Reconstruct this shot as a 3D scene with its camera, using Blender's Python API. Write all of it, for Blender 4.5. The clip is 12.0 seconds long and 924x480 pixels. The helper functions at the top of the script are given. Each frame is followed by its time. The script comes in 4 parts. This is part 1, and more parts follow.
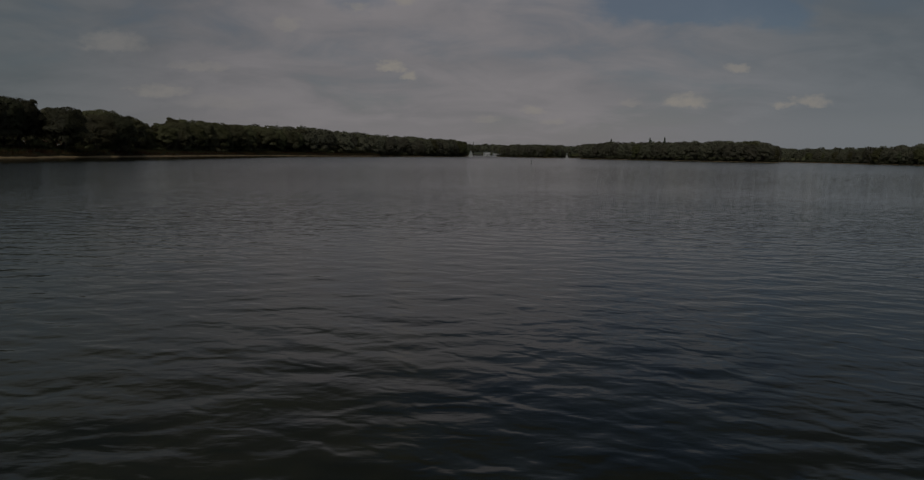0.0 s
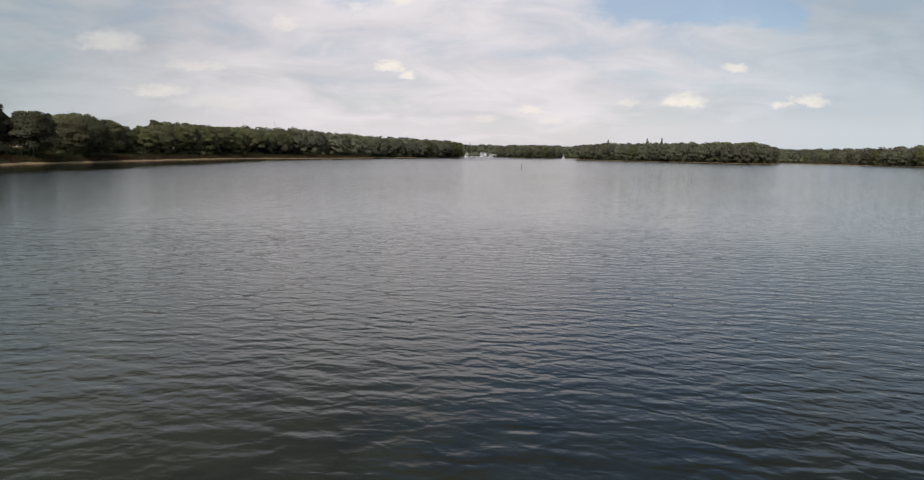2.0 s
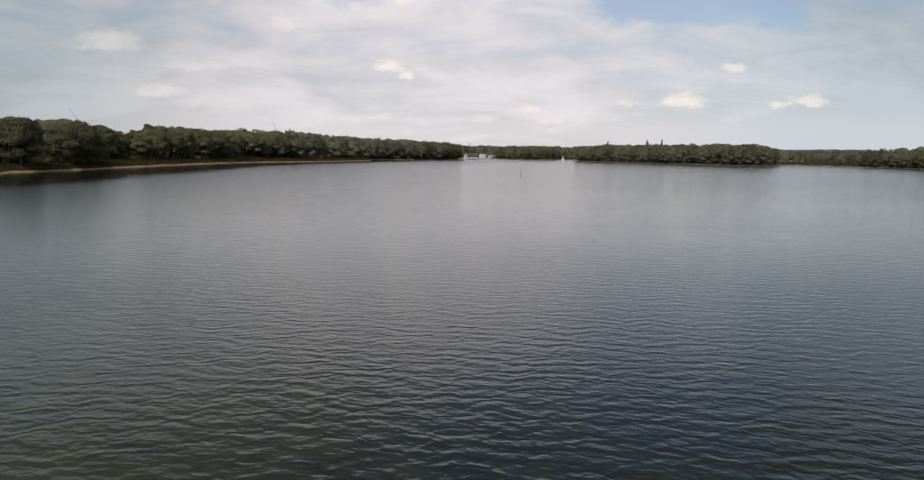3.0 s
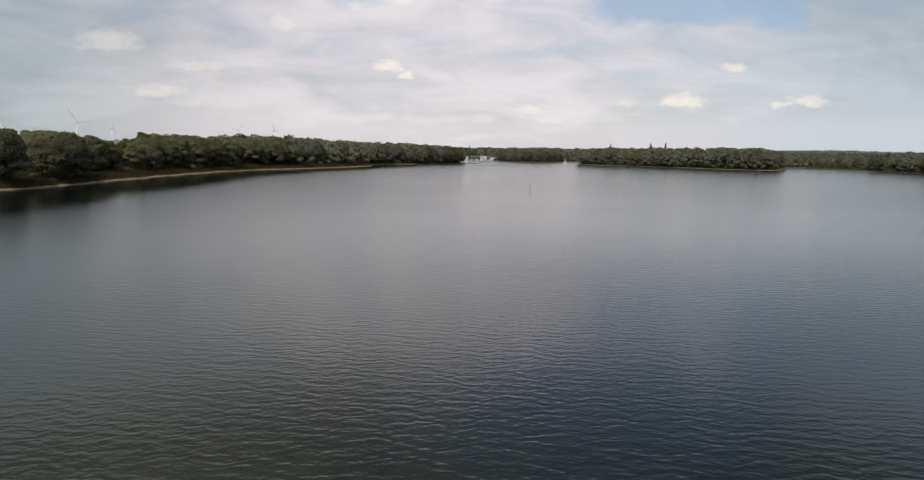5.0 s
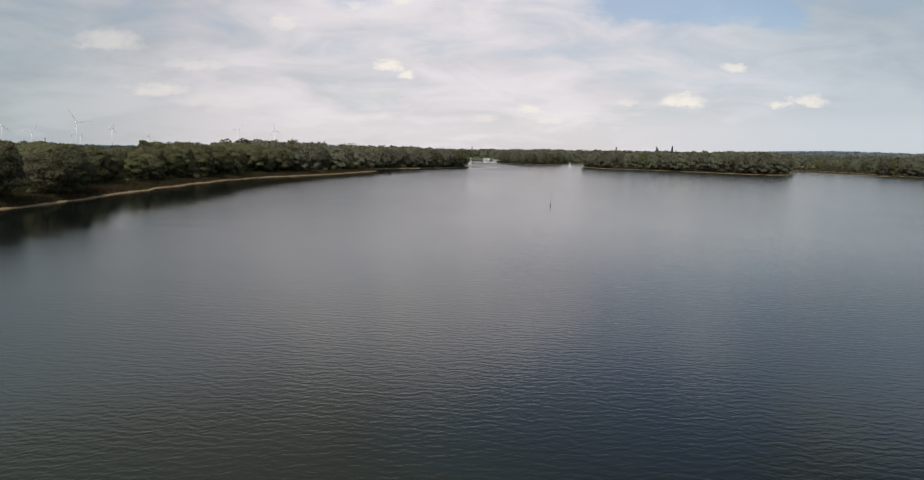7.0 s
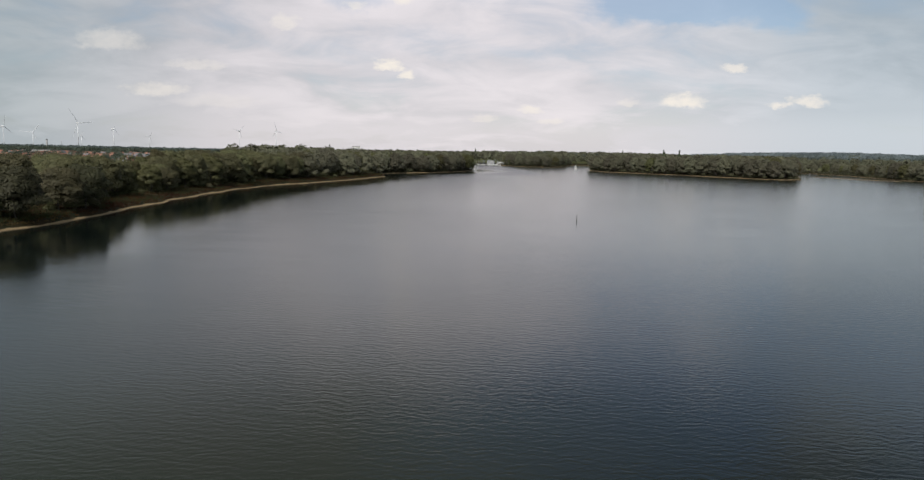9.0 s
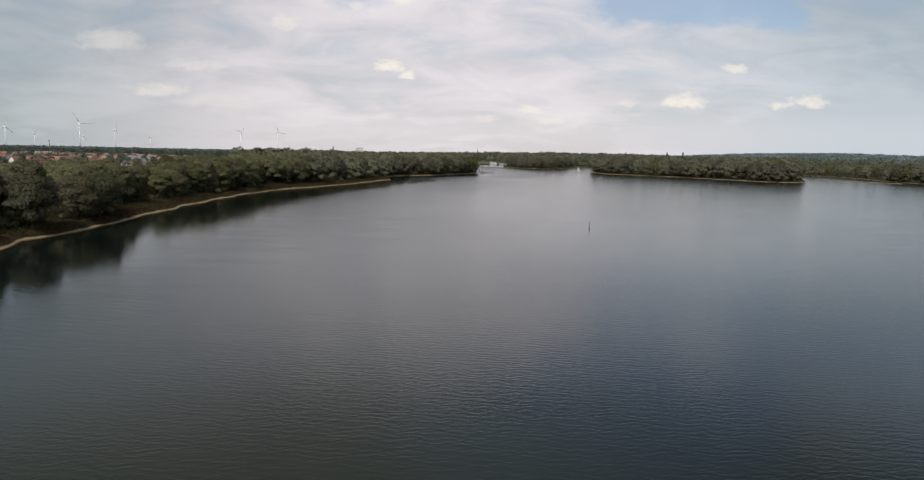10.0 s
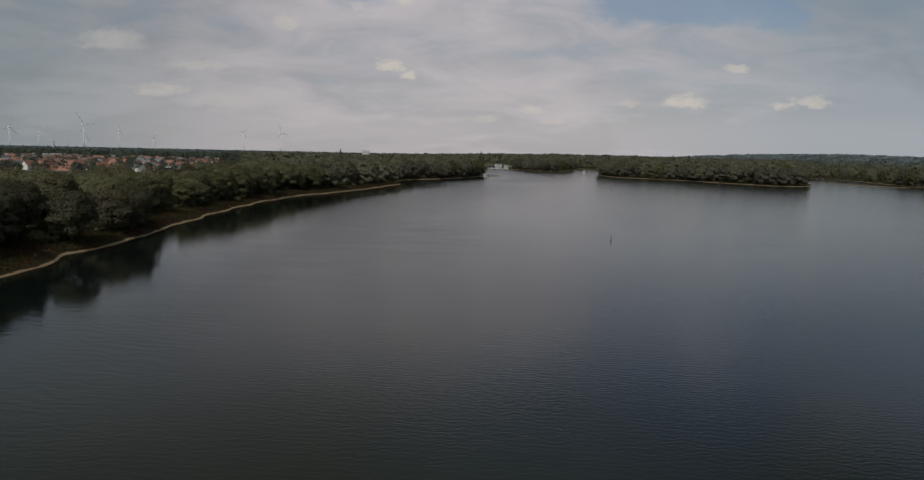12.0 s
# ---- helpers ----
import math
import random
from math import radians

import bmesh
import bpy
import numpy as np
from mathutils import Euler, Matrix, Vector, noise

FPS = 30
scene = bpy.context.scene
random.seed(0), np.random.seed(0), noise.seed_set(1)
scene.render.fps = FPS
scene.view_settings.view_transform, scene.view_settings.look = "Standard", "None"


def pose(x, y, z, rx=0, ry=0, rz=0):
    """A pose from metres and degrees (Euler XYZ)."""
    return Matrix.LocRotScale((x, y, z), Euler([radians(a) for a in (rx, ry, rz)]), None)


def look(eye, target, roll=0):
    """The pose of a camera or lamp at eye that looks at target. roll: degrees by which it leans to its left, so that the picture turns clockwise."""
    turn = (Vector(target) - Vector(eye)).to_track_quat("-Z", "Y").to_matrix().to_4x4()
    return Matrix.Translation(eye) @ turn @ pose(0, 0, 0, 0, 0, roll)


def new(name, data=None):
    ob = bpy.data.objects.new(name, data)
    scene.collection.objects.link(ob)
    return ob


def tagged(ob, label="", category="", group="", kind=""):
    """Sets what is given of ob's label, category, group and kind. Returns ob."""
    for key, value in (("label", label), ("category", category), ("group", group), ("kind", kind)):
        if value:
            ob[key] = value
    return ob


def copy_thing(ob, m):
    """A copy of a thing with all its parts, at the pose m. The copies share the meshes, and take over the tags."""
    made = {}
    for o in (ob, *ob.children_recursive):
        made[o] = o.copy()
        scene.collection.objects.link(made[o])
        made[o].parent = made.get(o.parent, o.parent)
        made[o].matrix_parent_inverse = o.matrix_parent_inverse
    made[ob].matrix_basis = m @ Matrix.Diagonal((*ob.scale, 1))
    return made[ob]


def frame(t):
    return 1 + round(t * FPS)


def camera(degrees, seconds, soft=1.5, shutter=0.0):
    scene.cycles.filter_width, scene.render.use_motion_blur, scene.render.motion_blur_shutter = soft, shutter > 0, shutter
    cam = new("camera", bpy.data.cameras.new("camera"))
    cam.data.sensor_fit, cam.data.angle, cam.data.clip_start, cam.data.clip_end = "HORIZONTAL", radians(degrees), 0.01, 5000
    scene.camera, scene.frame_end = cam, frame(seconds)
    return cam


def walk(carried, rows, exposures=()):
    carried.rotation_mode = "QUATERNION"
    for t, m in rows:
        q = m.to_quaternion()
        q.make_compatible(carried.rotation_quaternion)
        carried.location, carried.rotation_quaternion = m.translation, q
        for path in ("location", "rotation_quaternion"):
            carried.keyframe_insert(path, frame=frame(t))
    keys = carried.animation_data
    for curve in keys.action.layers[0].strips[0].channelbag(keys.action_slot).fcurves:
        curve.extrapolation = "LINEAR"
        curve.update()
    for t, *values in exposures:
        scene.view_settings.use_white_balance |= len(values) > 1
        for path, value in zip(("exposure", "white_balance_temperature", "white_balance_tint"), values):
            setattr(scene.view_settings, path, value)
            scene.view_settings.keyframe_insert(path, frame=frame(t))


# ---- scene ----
# ---- camera ----
cam = camera(68.0, 12.0, soft=1.3)
PATH = [
    (0, (19.04, -32.52, 2.38), (23.13, 463.63, -59.46), 1.01),
    (0.5, (19.97, -30.99, 2.49), (24.38, 465.14, -59.43), 1.02),
    (1, (20.82, -29.33, 2.74), (25.74, 466.79, -59.26), 1.05),
    (1.5, (21.57, -27.34, 3.30), (26.89, 468.77, -58.68), 1.06),
    (2, (22.22, -25.10, 4.08), (27.63, 470.99, -58.03), 1.03),
    (2.5, (22.64, -22.75, 5.01), (28.11, 473.33, -57.20), 0.99),
    (3, (22.56, -20.70, 6.01), (28.45, 475.39, -56.14), 1.01),
    (5, (20.71, -10.62, 9.79), (26.86, 485.46, -52.42), 1.04),
    (5.5, (19.76, -8.13, 10.71), (25.79, 487.94, -51.61), 1.03),
    (6, (18.75, -5.81, 11.62), (24.74, 490.24, -50.78), 1.03),
    (6.5, (17.52, -3.64, 12.54), (23.64, 492.41, -49.90), 1.05),
    (7, (16.00, -1.60, 13.50), (22.25, 494.44, -48.92), 1.11),
    (9, (9.57, 2.98, 17.09), (15.70, 499.05, -45.25), 1.17),
    (9.5, (8.04, 3.08, 18.00), (13.94, 499.16, -44.21), 1.19),
    (10, (6.28, 2.83, 18.93), (12.01, 498.93, -43.19), 1.18),
    (10.5, (4.50, 2.22, 19.82), (9.99, 498.32, -42.27), 1.18),
    (11, (2.75, 1.44, 20.67), (8.13, 497.52, -41.60), 1.20),
    (11.5, (1.20, 0.62, 21.46), (6.49, 496.69, -40.89), 1.23),
    (12.0, (-0.00, 0.00, 22.32), (4.87, 496.10, -39.84), 1.24),
]
walk(cam, [(t, look(eye, target, roll)) for t, eye, target, roll in PATH],
     exposures=[(0.0, -2.05), (0.3, -1.35), (0.5, -0.86), (0.7, -0.42), (0.9, -0.12), (1.1, 0.0), (1.3, 0.0),
                (11.3, 0.0), (11.6, -0.08), (11.8, -0.4), (12.0, -0.75)])

# ---- light: hazy summer sky with broken cloud, soft sun ----
SUN_ELEVATION, SUN_AZIMUTH = 48.0, 203.0      # azimuth clockwise from +Y
sun_way = Vector((math.sin(radians(SUN_AZIMUTH)) * math.cos(radians(SUN_ELEVATION)),
                  math.cos(radians(SUN_AZIMUTH)) * math.cos(radians(SUN_ELEVATION)),
                  math.sin(radians(SUN_ELEVATION))))
sun = new("sun", bpy.data.lights.new("sun", "SUN"))
sun.data.energy, sun.data.angle, sun.data.color = 3.9, radians(10), (1.0, 0.95, 0.87)
sun.matrix_world = look(sun_way * 100, (0, 0, 0))


class Graph:
    """Short hand for shader nodes: each call returns a socket."""

    def __init__(self, tree):
        self.tree = tree

    def node(self, kind, **settings):
        n = self.tree.nodes.new(kind)
        for key, value in settings.items():
            setattr(n, key, value)
        return n

    def put(self, socket, value):
        if isinstance(value, bpy.types.NodeSocket):
            self.tree.links.new(value, socket)
        elif value is not None:
            socket.default_value = value

    def m(self, operation, a, b=None, c=None, clamp=False):
        n = self.node("ShaderNodeMath", operation=operation, use_clamp=clamp)
        for socket, value in zip(n.inputs, (a, b, c)):
            self.put(socket, value)
        return n.outputs[0]

    def v(self, operation, a, b=None):
        n = self.node("ShaderNodeVectorMath", operation=operation)
        self.put(n.inputs[0], a)
        if b is not None:
            self.put(n.inputs[1], b)
        return n.outputs[0]

    def xyz(self, x, y, z):
        n = self.node("ShaderNodeCombineXYZ")
        for socket, value in zip(n.inputs, (x, y, z)):
            self.put(socket, value)
        return n.outputs[0]

    def noise(self, vector, scale, detail=4.0, rough=0.55, distortion=0.0, colour=False):
        n = self.node("ShaderNodeTexNoise")
        self.put(n.inputs["Vector"], vector)
        for key, value in (("Scale", scale), ("Detail", detail), ("Roughness", rough), ("Distortion", distortion)):
            self.put(n.inputs[key], value)
        return n.outputs["Color" if colour else "Fac"]

    def ramp(self, value, low, high, out_low=0.0, out_high=1.0):
        n = self.node("ShaderNodeMapRange", interpolation_type="SMOOTHSTEP")
        for socket, v in zip(n.inputs, (value, low, high, out_low, out_high)):
            self.put(socket, v)
        return n.outputs[0]

    def mix(self, fac, a, b):
        n = self.node("ShaderNodeMix", data_type="RGBA")
        self.put(n.inputs["Factor"], fac)
        self.put(n.inputs[6], a)
        self.put(n.inputs[7], b)
        return n.outputs[2]


world = bpy.data.worlds.new("world")
scene.world = world
world.use_nodes = True
world.node_tree.nodes.clear()
g = Graph(world.node_tree)
heaven = g.node("ShaderNodeTexSky", sky_type="NISHITA", sun_disc=False, sun_elevation=radians(SUN_ELEVATION),
                sun_rotation=radians(SUN_AZIMUTH), altitude=50, air_density=1.0, dust_density=1.5, ozone_density=1.2)
sky_blue = g.v("SCALE", heaven.outputs[0])
sky_blue.node.inputs["Scale"].default_value = 0.112
way = g.node("ShaderNodeTexCoord").outputs["Generated"]
sep = g.node("ShaderNodeSeparateXYZ")
g.put(sep.inputs[0], way)
dx, dy, dz = sep.outputs
up = g.m("MAXIMUM", dz, 0.0)
deck = g.m("ADD", up, 0.26)                      # a cloud deck seen in perspective
px, py = g.m("DIVIDE", dx, deck), g.m("DIVIDE", dy, deck)
plane = g.xyz(px, py, 0.0)
veil = g.noise(plane, 0.95, 6.0, 0.54, 0.35)
veil_fine = g.noise(g.xyz(g.m("MULTIPLY", px, 1.0), g.m("MULTIPLY", py, 1.3), 3.7), 2.6, 6.0, 0.58, 0.5)
cover = g.m("ADD", g.m("MULTIPLY", veil, 0.75), g.m("MULTIPLY", veil_fine, 0.36))
ahead = g.m("MAXIMUM", dy, 0.05)
az, el = g.m("DIVIDE", dx, ahead), g.m("DIVIDE", up, ahead)
wobble = g.noise(g.xyz(az, g.m("MULTIPLY", el, 1.4), 0.0), 9.0, 5.0, 0.6, 0.0, colour=True)
wob = g.node("ShaderNodeSeparateXYZ")
g.put(wob.inputs[0], wobble)
az_w = g.m("ADD", az, g.m("MULTIPLY", g.m("SUBTRACT", wob.outputs[0], 0.5), 0.16))
el_w = g.m("ADD", el, g.m("MULTIPLY", g.m("SUBTRACT", wob.outputs[1], 0.5), 0.07))
in_front = g.ramp(dy, 0.02, 0.3)


def puff(a, e, ra, re, k):
    """A small ragged heap cloud."""
    u = g.m("DIVIDE", g.m("SUBTRACT", az_p, a), ra)
    w = g.m("DIVIDE", g.m("SUBTRACT", el_p, e), re)
    w = g.m("MULTIPLY", w, g.ramp(w, -0.4, 0.1, 1.7, 1.0))          # flatter below
    r = g.m("ADD", g.m("MULTIPLY", u, u), g.m("MULTIPLY", w, w))
    body = g.m("ADD", g.m("SUBTRACT", 1.0, r), g.m("MULTIPLY", g.m("SUBTRACT", fs.outputs[2], 0.5), 1.9))
    return g.m("MULTIPLY", g.m("MULTIPLY", g.ramp(body, -0.15, 1.15), k), in_front)


def patch(a, e, ra, re, soft=0.0, x=None, y=None):
    """How much a direction lies in an elongated patch of sky (a cloud or a gap in the cloud)."""
    u = g.m("DIVIDE", g.m("SUBTRACT", x or az_w, a), ra)
    w = g.m("DIVIDE", g.m("SUBTRACT", y or el_w, e), re)
    r = g.m("ADD", g.m("MULTIPLY", u, u), g.m("MULTIPLY", w, w))
    return g.m("MULTIPLY", g.ramp(r, soft, 1.0, 1.0, 0.0), in_front)


gaps = None
for a, e, ra, re, k in ((0.35, 0.212, 0.20, 0.040, 0.65), (0.20, 0.42, 0.38, 0.18, 1.0), (-0.14, 0.222, 0.08, 0.035, 0.6)):
    p = g.m("MULTIPLY", patch(a, e, ra, re), k)
    gaps = p if gaps is None else g.m("MAXIMUM", gaps, p)
cover = g.m("SUBTRACT", cover, g.m("MULTIPLY", gaps, 0.32))
cloudy = g.ramp(cover, 0.26, 0.58)
low_haze = g.ramp(up, 0.02, 0.21, 0.88, 0.0)
cloudy = g.m("MAXIMUM", g.m("MAXIMUM", cloudy, low_haze), 0.28)
shade = g.ramp(g.m("ADD", g.m("MULTIPLY", g.noise(plane, 0.9, 5.0, 0.52, 0.2), 0.6), g.m("MULTIPLY", veil_fine, 0.4)), 0.36, 0.62)
glow_side = patch(0.08, 0.12, 0.54, 0.30, 0.0, az, el)
shade = g.m("ADD", g.m("MULTIPLY", shade, 0.55), g.m("MULTIPLY", glow_side, 0.45))
shade = g.m("MAXIMUM", shade, g.m("MULTIPLY", g.ramp(up, 0.03, 0.13, 0.74, 0.0), g.ramp(az, -0.62, -0.15, 0.45, 1.0)))           # even haze over the horizon
cloud_colour = g.mix(shade, (0.455, 0.46, 0.49, 1), (0.845, 0.79, 0.812, 1))
cloud_colour = g.mix(g.ramp(az, 0.12, 0.62), cloud_colour, g.v("MULTIPLY", cloud_colour, (0.81, 0.925, 0.965)))      # bluer haze away from the sun
cloud_colour = g.mix(g.ramp(az, -0.30, -0.66), cloud_colour, g.v("MULTIPLY", cloud_colour, (0.73, 0.825, 0.835)))
overhead = g.m("MULTIPLY", g.ramp(up, 0.25, 0.41, 1.0, 0.25), g.ramp(up, 0.19, 0.26, 1.0, 1.25))
sunward = g.node("ShaderNodeVectorMath", operation="DOT_PRODUCT")          # thin cloud glow round the sun, added out of view to lift tree shade
g.put(sunward.inputs[0], way)
sunward.inputs[1].default_value = sun_way
overhead = g.m("MAXIMUM", overhead, g.ramp(sunward.outputs["Value"], 0.05, 0.95, 0.0, 1.9))
scaled = g.node("ShaderNodeVectorMath", operation="SCALE")
g.put(scaled.inputs[0], cloud_colour)
g.put(scaled.inputs["Scale"], overhead)
sky_colour = g.mix(g.m("MULTIPLY", cloudy, 0.95), sky_blue, scaled.outputs[0])
# small fair-weather clouds low over the far shore
fine = g.noise(g.xyz(az, g.m("MULTIPLY", el, 1.8), 5.0), 46.0, 5.0, 0.62, 0.0, colour=True)
fs = g.node("ShaderNodeSeparateXYZ")
g.put(fs.inputs[0], fine)
az_p = g.m("ADD", az, g.m("MULTIPLY", g.m("SUBTRACT", fs.outputs[0], 0.5), 0.034))
el_p = g.m("ADD", el, g.m("MULTIPLY", g.m("SUBTRACT", fs.outputs[1], 0.5), 0.018))
puffs = None
for a, e, ra, re, k in ((-0.098, 0.122, 0.026, 0.012, 1.0), (-0.071, 0.109, 0.015, 0.010, 0.9), (0.326, 0.080, 0.043, 0.016, 0.9),
                        (0.508, 0.084, 0.034, 0.012, 0.75), (0.467, 0.078, 0.022, 0.008, 0.75), (0.398, 0.128, 0.020, 0.010, 0.7),
                        (0.108, 0.064, 0.020, 0.007, 0.65), (0.138, 0.048, 0.022, 0.006, 0.45), (0.246, 0.077, 0.022, 0.008, 0.4),
                        (0.034, 0.048, 0.018, 0.006, 0.35), (-0.425, 0.080, 0.056, 0.013, 0.46), (-0.37, 0.117, 0.05, 0.011, 0.32),
                        (-0.490, 0.147, 0.060, 0.022, 0.34), (-0.243, 0.178, 0.026, 0.015, 0.45), (-0.34, 0.066, 0.08, 0.016, 0.2),
                        (-0.077, 0.218, 0.024, 0.022, 0.75), (-0.145, 0.205, 0.018, 0.010, 0.5), (0.045, 0.052, 0.020, 0.006, 0.4)):
    p = puff(a, e, ra * 0.95, re * 1.0, k)
    puffs = p if puffs is None else g.m("MAXIMUM", puffs, p)
sky_colour = g.mix(puffs, sky_colour, (0.93, 0.865, 0.78, 1))
background = g.node("ShaderNodeBackground")
g.put(background.inputs["Color"], sky_colour)
background.inputs["Strength"].default_value = 1.0
world.node_tree.links.new(background.outputs[0], g.node("ShaderNodeOutputWorld").inputs[0])


# ---- materials ----
def material(name):
    mat = bpy.data.materials.new(name)
    mat.use_nodes = True
    mat.node_tree.nodes.clear()
    q = Graph(mat.node_tree)
    shader = q.node("ShaderNodeBsdfPrincipled")
    out = q.node("ShaderNodeOutputMaterial")
    mat.node_tree.links.new(shader.outputs[0], out.inputs[0])
    return mat, q, shader, out


def bumped(q, shader, height, strength, distance):
    n = q.node("ShaderNodeBump")
    n.inputs["Strength"].default_value = strength
    n.inputs["Distance"].default_value = distance
    q.put(n.inputs["Height"], height)
    q.put(shader.inputs["Normal"], n.outputs[0])


def weathered(name, colour, dark, scale=1.5, rough=0.75, metallic=0.0, spread=0.0):
    """Paint, plaster, tile, wood: two tones at two scales, a little relief, and a shade of its own for each object."""
    mat, q, shader, out = material(name)
    place = q.node("ShaderNodeTexCoord").outputs["Object"]
    big, small = q.noise(place, scale, 4.0), q.noise(place, scale * 9.0, 3.0)
    tone = q.ramp(q.m("ADD", q.m("MULTIPLY", big, 0.65), q.m("MULTIPLY", small, 0.35)), 0.32, 0.66)
    base = q.mix(tone, (*dark, 1), (*colour, 1))
    if spread:
        own = q.node("ShaderNodeObjectInfo").outputs["Random"]
        hsv = q.node("ShaderNodeHueSaturation")
        q.put(hsv.inputs["Value"], q.m("ADD", 1.0 - spread, q.m("MULTIPLY", own, 2 * spread)))
        q.put(hsv.inputs["Color"], base)
        base = hsv.outputs[0]
    q.put(shader.inputs["Base Color"], base)
    q.put(shader.inputs["Roughness"], q.ramp(small, 0.2, 0.8, rough - 0.12, min(1.0, rough + 0.12)))
    shader.inputs["Metallic"].default_value = metallic
    bumped(q, shader, small, 0.25, 0.02)
    return mat


def leaf_material(name, dark, light, islands=False, gloss=0.22):
    mat, q, shader, out = material(name)
    clump = q.node("ShaderNodeNewGeometry").outputs["Random Per Island"]
    place = q.node("ShaderNodeTexCoord").outputs["Object"]
    patchy = q.noise(place, 0.45, 3.0)
    tone = q.m("ADD", q.m("MULTIPLY", clump, 0.16), q.m("MULTIPLY", q.ramp(patchy, 0.15, 0.85), 0.84))
    base = q.mix(tone, (*dark, 1), (*light, 1))
    own = q.node("ShaderNodeObjectInfo").outputs["Random"] if not islands else q.ramp(q.noise(place, 0.055, 2.0), 0.3, 0.7)
    hsv = q.node("ShaderNodeHueSaturation")
    q.put(hsv.inputs["Hue"], q.m("ADD", 0.472, q.m("MULTIPLY", own, 0.046)))
    q.put(hsv.inputs["Value"], q.m("ADD", 0.76, q.m("MULTIPLY", own, 0.50)))
    q.put(hsv.inputs["Color"], base)
    q.put(shader.inputs["Base Color"], hsv.outputs[0])
    shader.inputs["Roughness"].default_value = 0.62
    shader.inputs["Specular IOR Level"].default_value = gloss
    thin = q.node("ShaderNodeBsdfTranslucent")
    q.put(thin.inputs[0], hsv.outputs[0])
    both = q.node("ShaderNodeMixShader")
    both.inputs[0].default_value = 0.50
    mat.node_tree.links.new(shader.outputs[0], both.inputs[1])
    mat.node_tree.links.new(thin.outputs[0], both.inputs[2])
    mat.node_tree.links.new(both.outputs[0], out.inputs[0])
    return mat


LEAF_OAK = leaf_material("oak_leaf", (0.082, 0.083, 0.043), (0.151, 0.146, 0.073))
# darkened leaf copy: the lens's dim left edge is put into its colour
LEAF_DARKENED = leaf_material("darkened_leaf", (0.048, 0.049, 0.029), (0.088, 0.087, 0.047))
# paled and greyed, so the haze of distance sits in the leaf colour
LEAF_SHORE_HAZE = leaf_material("hazed_shore_leaf", (0.100, 0.101, 0.069), (0.166, 0.160, 0.107))
LEAF_ASH = leaf_material("ash_leaf", (0.066, 0.068, 0.031), (0.133, 0.129, 0.057))
LEAF_WILLOW = leaf_material("willow_leaf", (0.075, 0.088, 0.045), (0.150, 0.165, 0.095))
# lifted in tone for the haze over the farther woods
LEAF_WOODS_HAZE = leaf_material("woods_leaf", (0.091, 0.096, 0.063), (0.158, 0.156, 0.102), islands=True)
LEAF_BELT = leaf_material("belt_leaf", (0.048, 0.064, 0.048), (0.088, 0.104, 0.076), islands=True)
# blue aerial haze is put into the next two leaf colours
LEAF_FAR_HAZE = leaf_material("hazed_far_leaf", (0.090, 0.112, 0.108), (0.135, 0.160, 0.150), islands=True)
LEAF_HILL_HAZE = leaf_material("hazed_hill_leaf", (0.160, 0.195, 0.210), (0.190, 0.225, 0.236), islands=True)
LEAF_CONIFER = leaf_material("conifer_needle", (0.041, 0.056, 0.036), (0.074, 0.094, 0.055))
# bank grass tones, lowered with part of the bank's shade in them
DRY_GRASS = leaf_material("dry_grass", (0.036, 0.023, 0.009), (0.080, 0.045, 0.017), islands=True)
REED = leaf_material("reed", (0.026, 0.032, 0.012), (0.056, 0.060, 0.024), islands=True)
BARK = weathered("bark", (0.070, 0.058, 0.046), (0.036, 0.030, 0.024), 2.0, 0.9)
BRICK_WALL = weathered("brick_wall", (0.33, 0.17, 0.115), (0.22, 0.105, 0.075), 0.8, 0.85, spread=0.2)
WHITE_WALL = weathered("white_wall", (0.66, 0.65, 0.61), (0.55, 0.54, 0.50), 0.7, 0.7, spread=0.08)
PALE_WALL = weathered("pale_grey_wall", (0.58, 0.58, 0.57), (0.46, 0.46, 0.45), 0.7, 0.7)
RED_TILE = weathered("red_roof_tile", (0.215, 0.100, 0.066), (0.14, 0.072, 0.053), 0.6, 0.8, spread=0.38)
GREY_TILE = weathered("grey_roof_tile", (0.125, 0.12, 0.125), (0.08, 0.08, 0.085), 0.6, 0.7, spread=0.3)
WINDOW_FRAME = weathered("window_frame_paint", (0.78, 0.78, 0.76), (0.68, 0.68, 0.66), 3.0, 0.5)
DOOR_PAINT = weathered("door_paint", (0.10, 0.075, 0.06), (0.06, 0.045, 0.04), 3.0, 0.5, spread=0.3)
# white toned down to the sky, so haze fading sits in the paint
TURBINE_PAINT = weathered("turbine_paint", (0.66, 0.67, 0.68), (0.58, 0.59, 0.60), 0.1, 0.45)
DARK_PAINT = weathered("dark_marker_paint", (0.030, 0.040, 0.034), (0.014, 0.018, 0.016), 4.0, 0.5)
WHITE_PAINT = weathered("white_marker_paint", (0.72, 0.72, 0.68), (0.5, 0.5, 0.46), 4.0, 0.5)
HULL_WHITE = weathered("hull_gelcoat", (0.80, 0.80, 0.79), (0.70, 0.70, 0.69), 1.0, 0.25, spread=0.06)
SAILCLOTH = weathered("sailcloth", (0.82, 0.81, 0.78), (0.72, 0.71, 0.68), 0.8, 0.8)
TARPAULIN = weathered("blue_tarpaulin", (0.10, 0.14, 0.24), (0.06, 0.09, 0.16), 1.0, 0.7, spread=0.3)
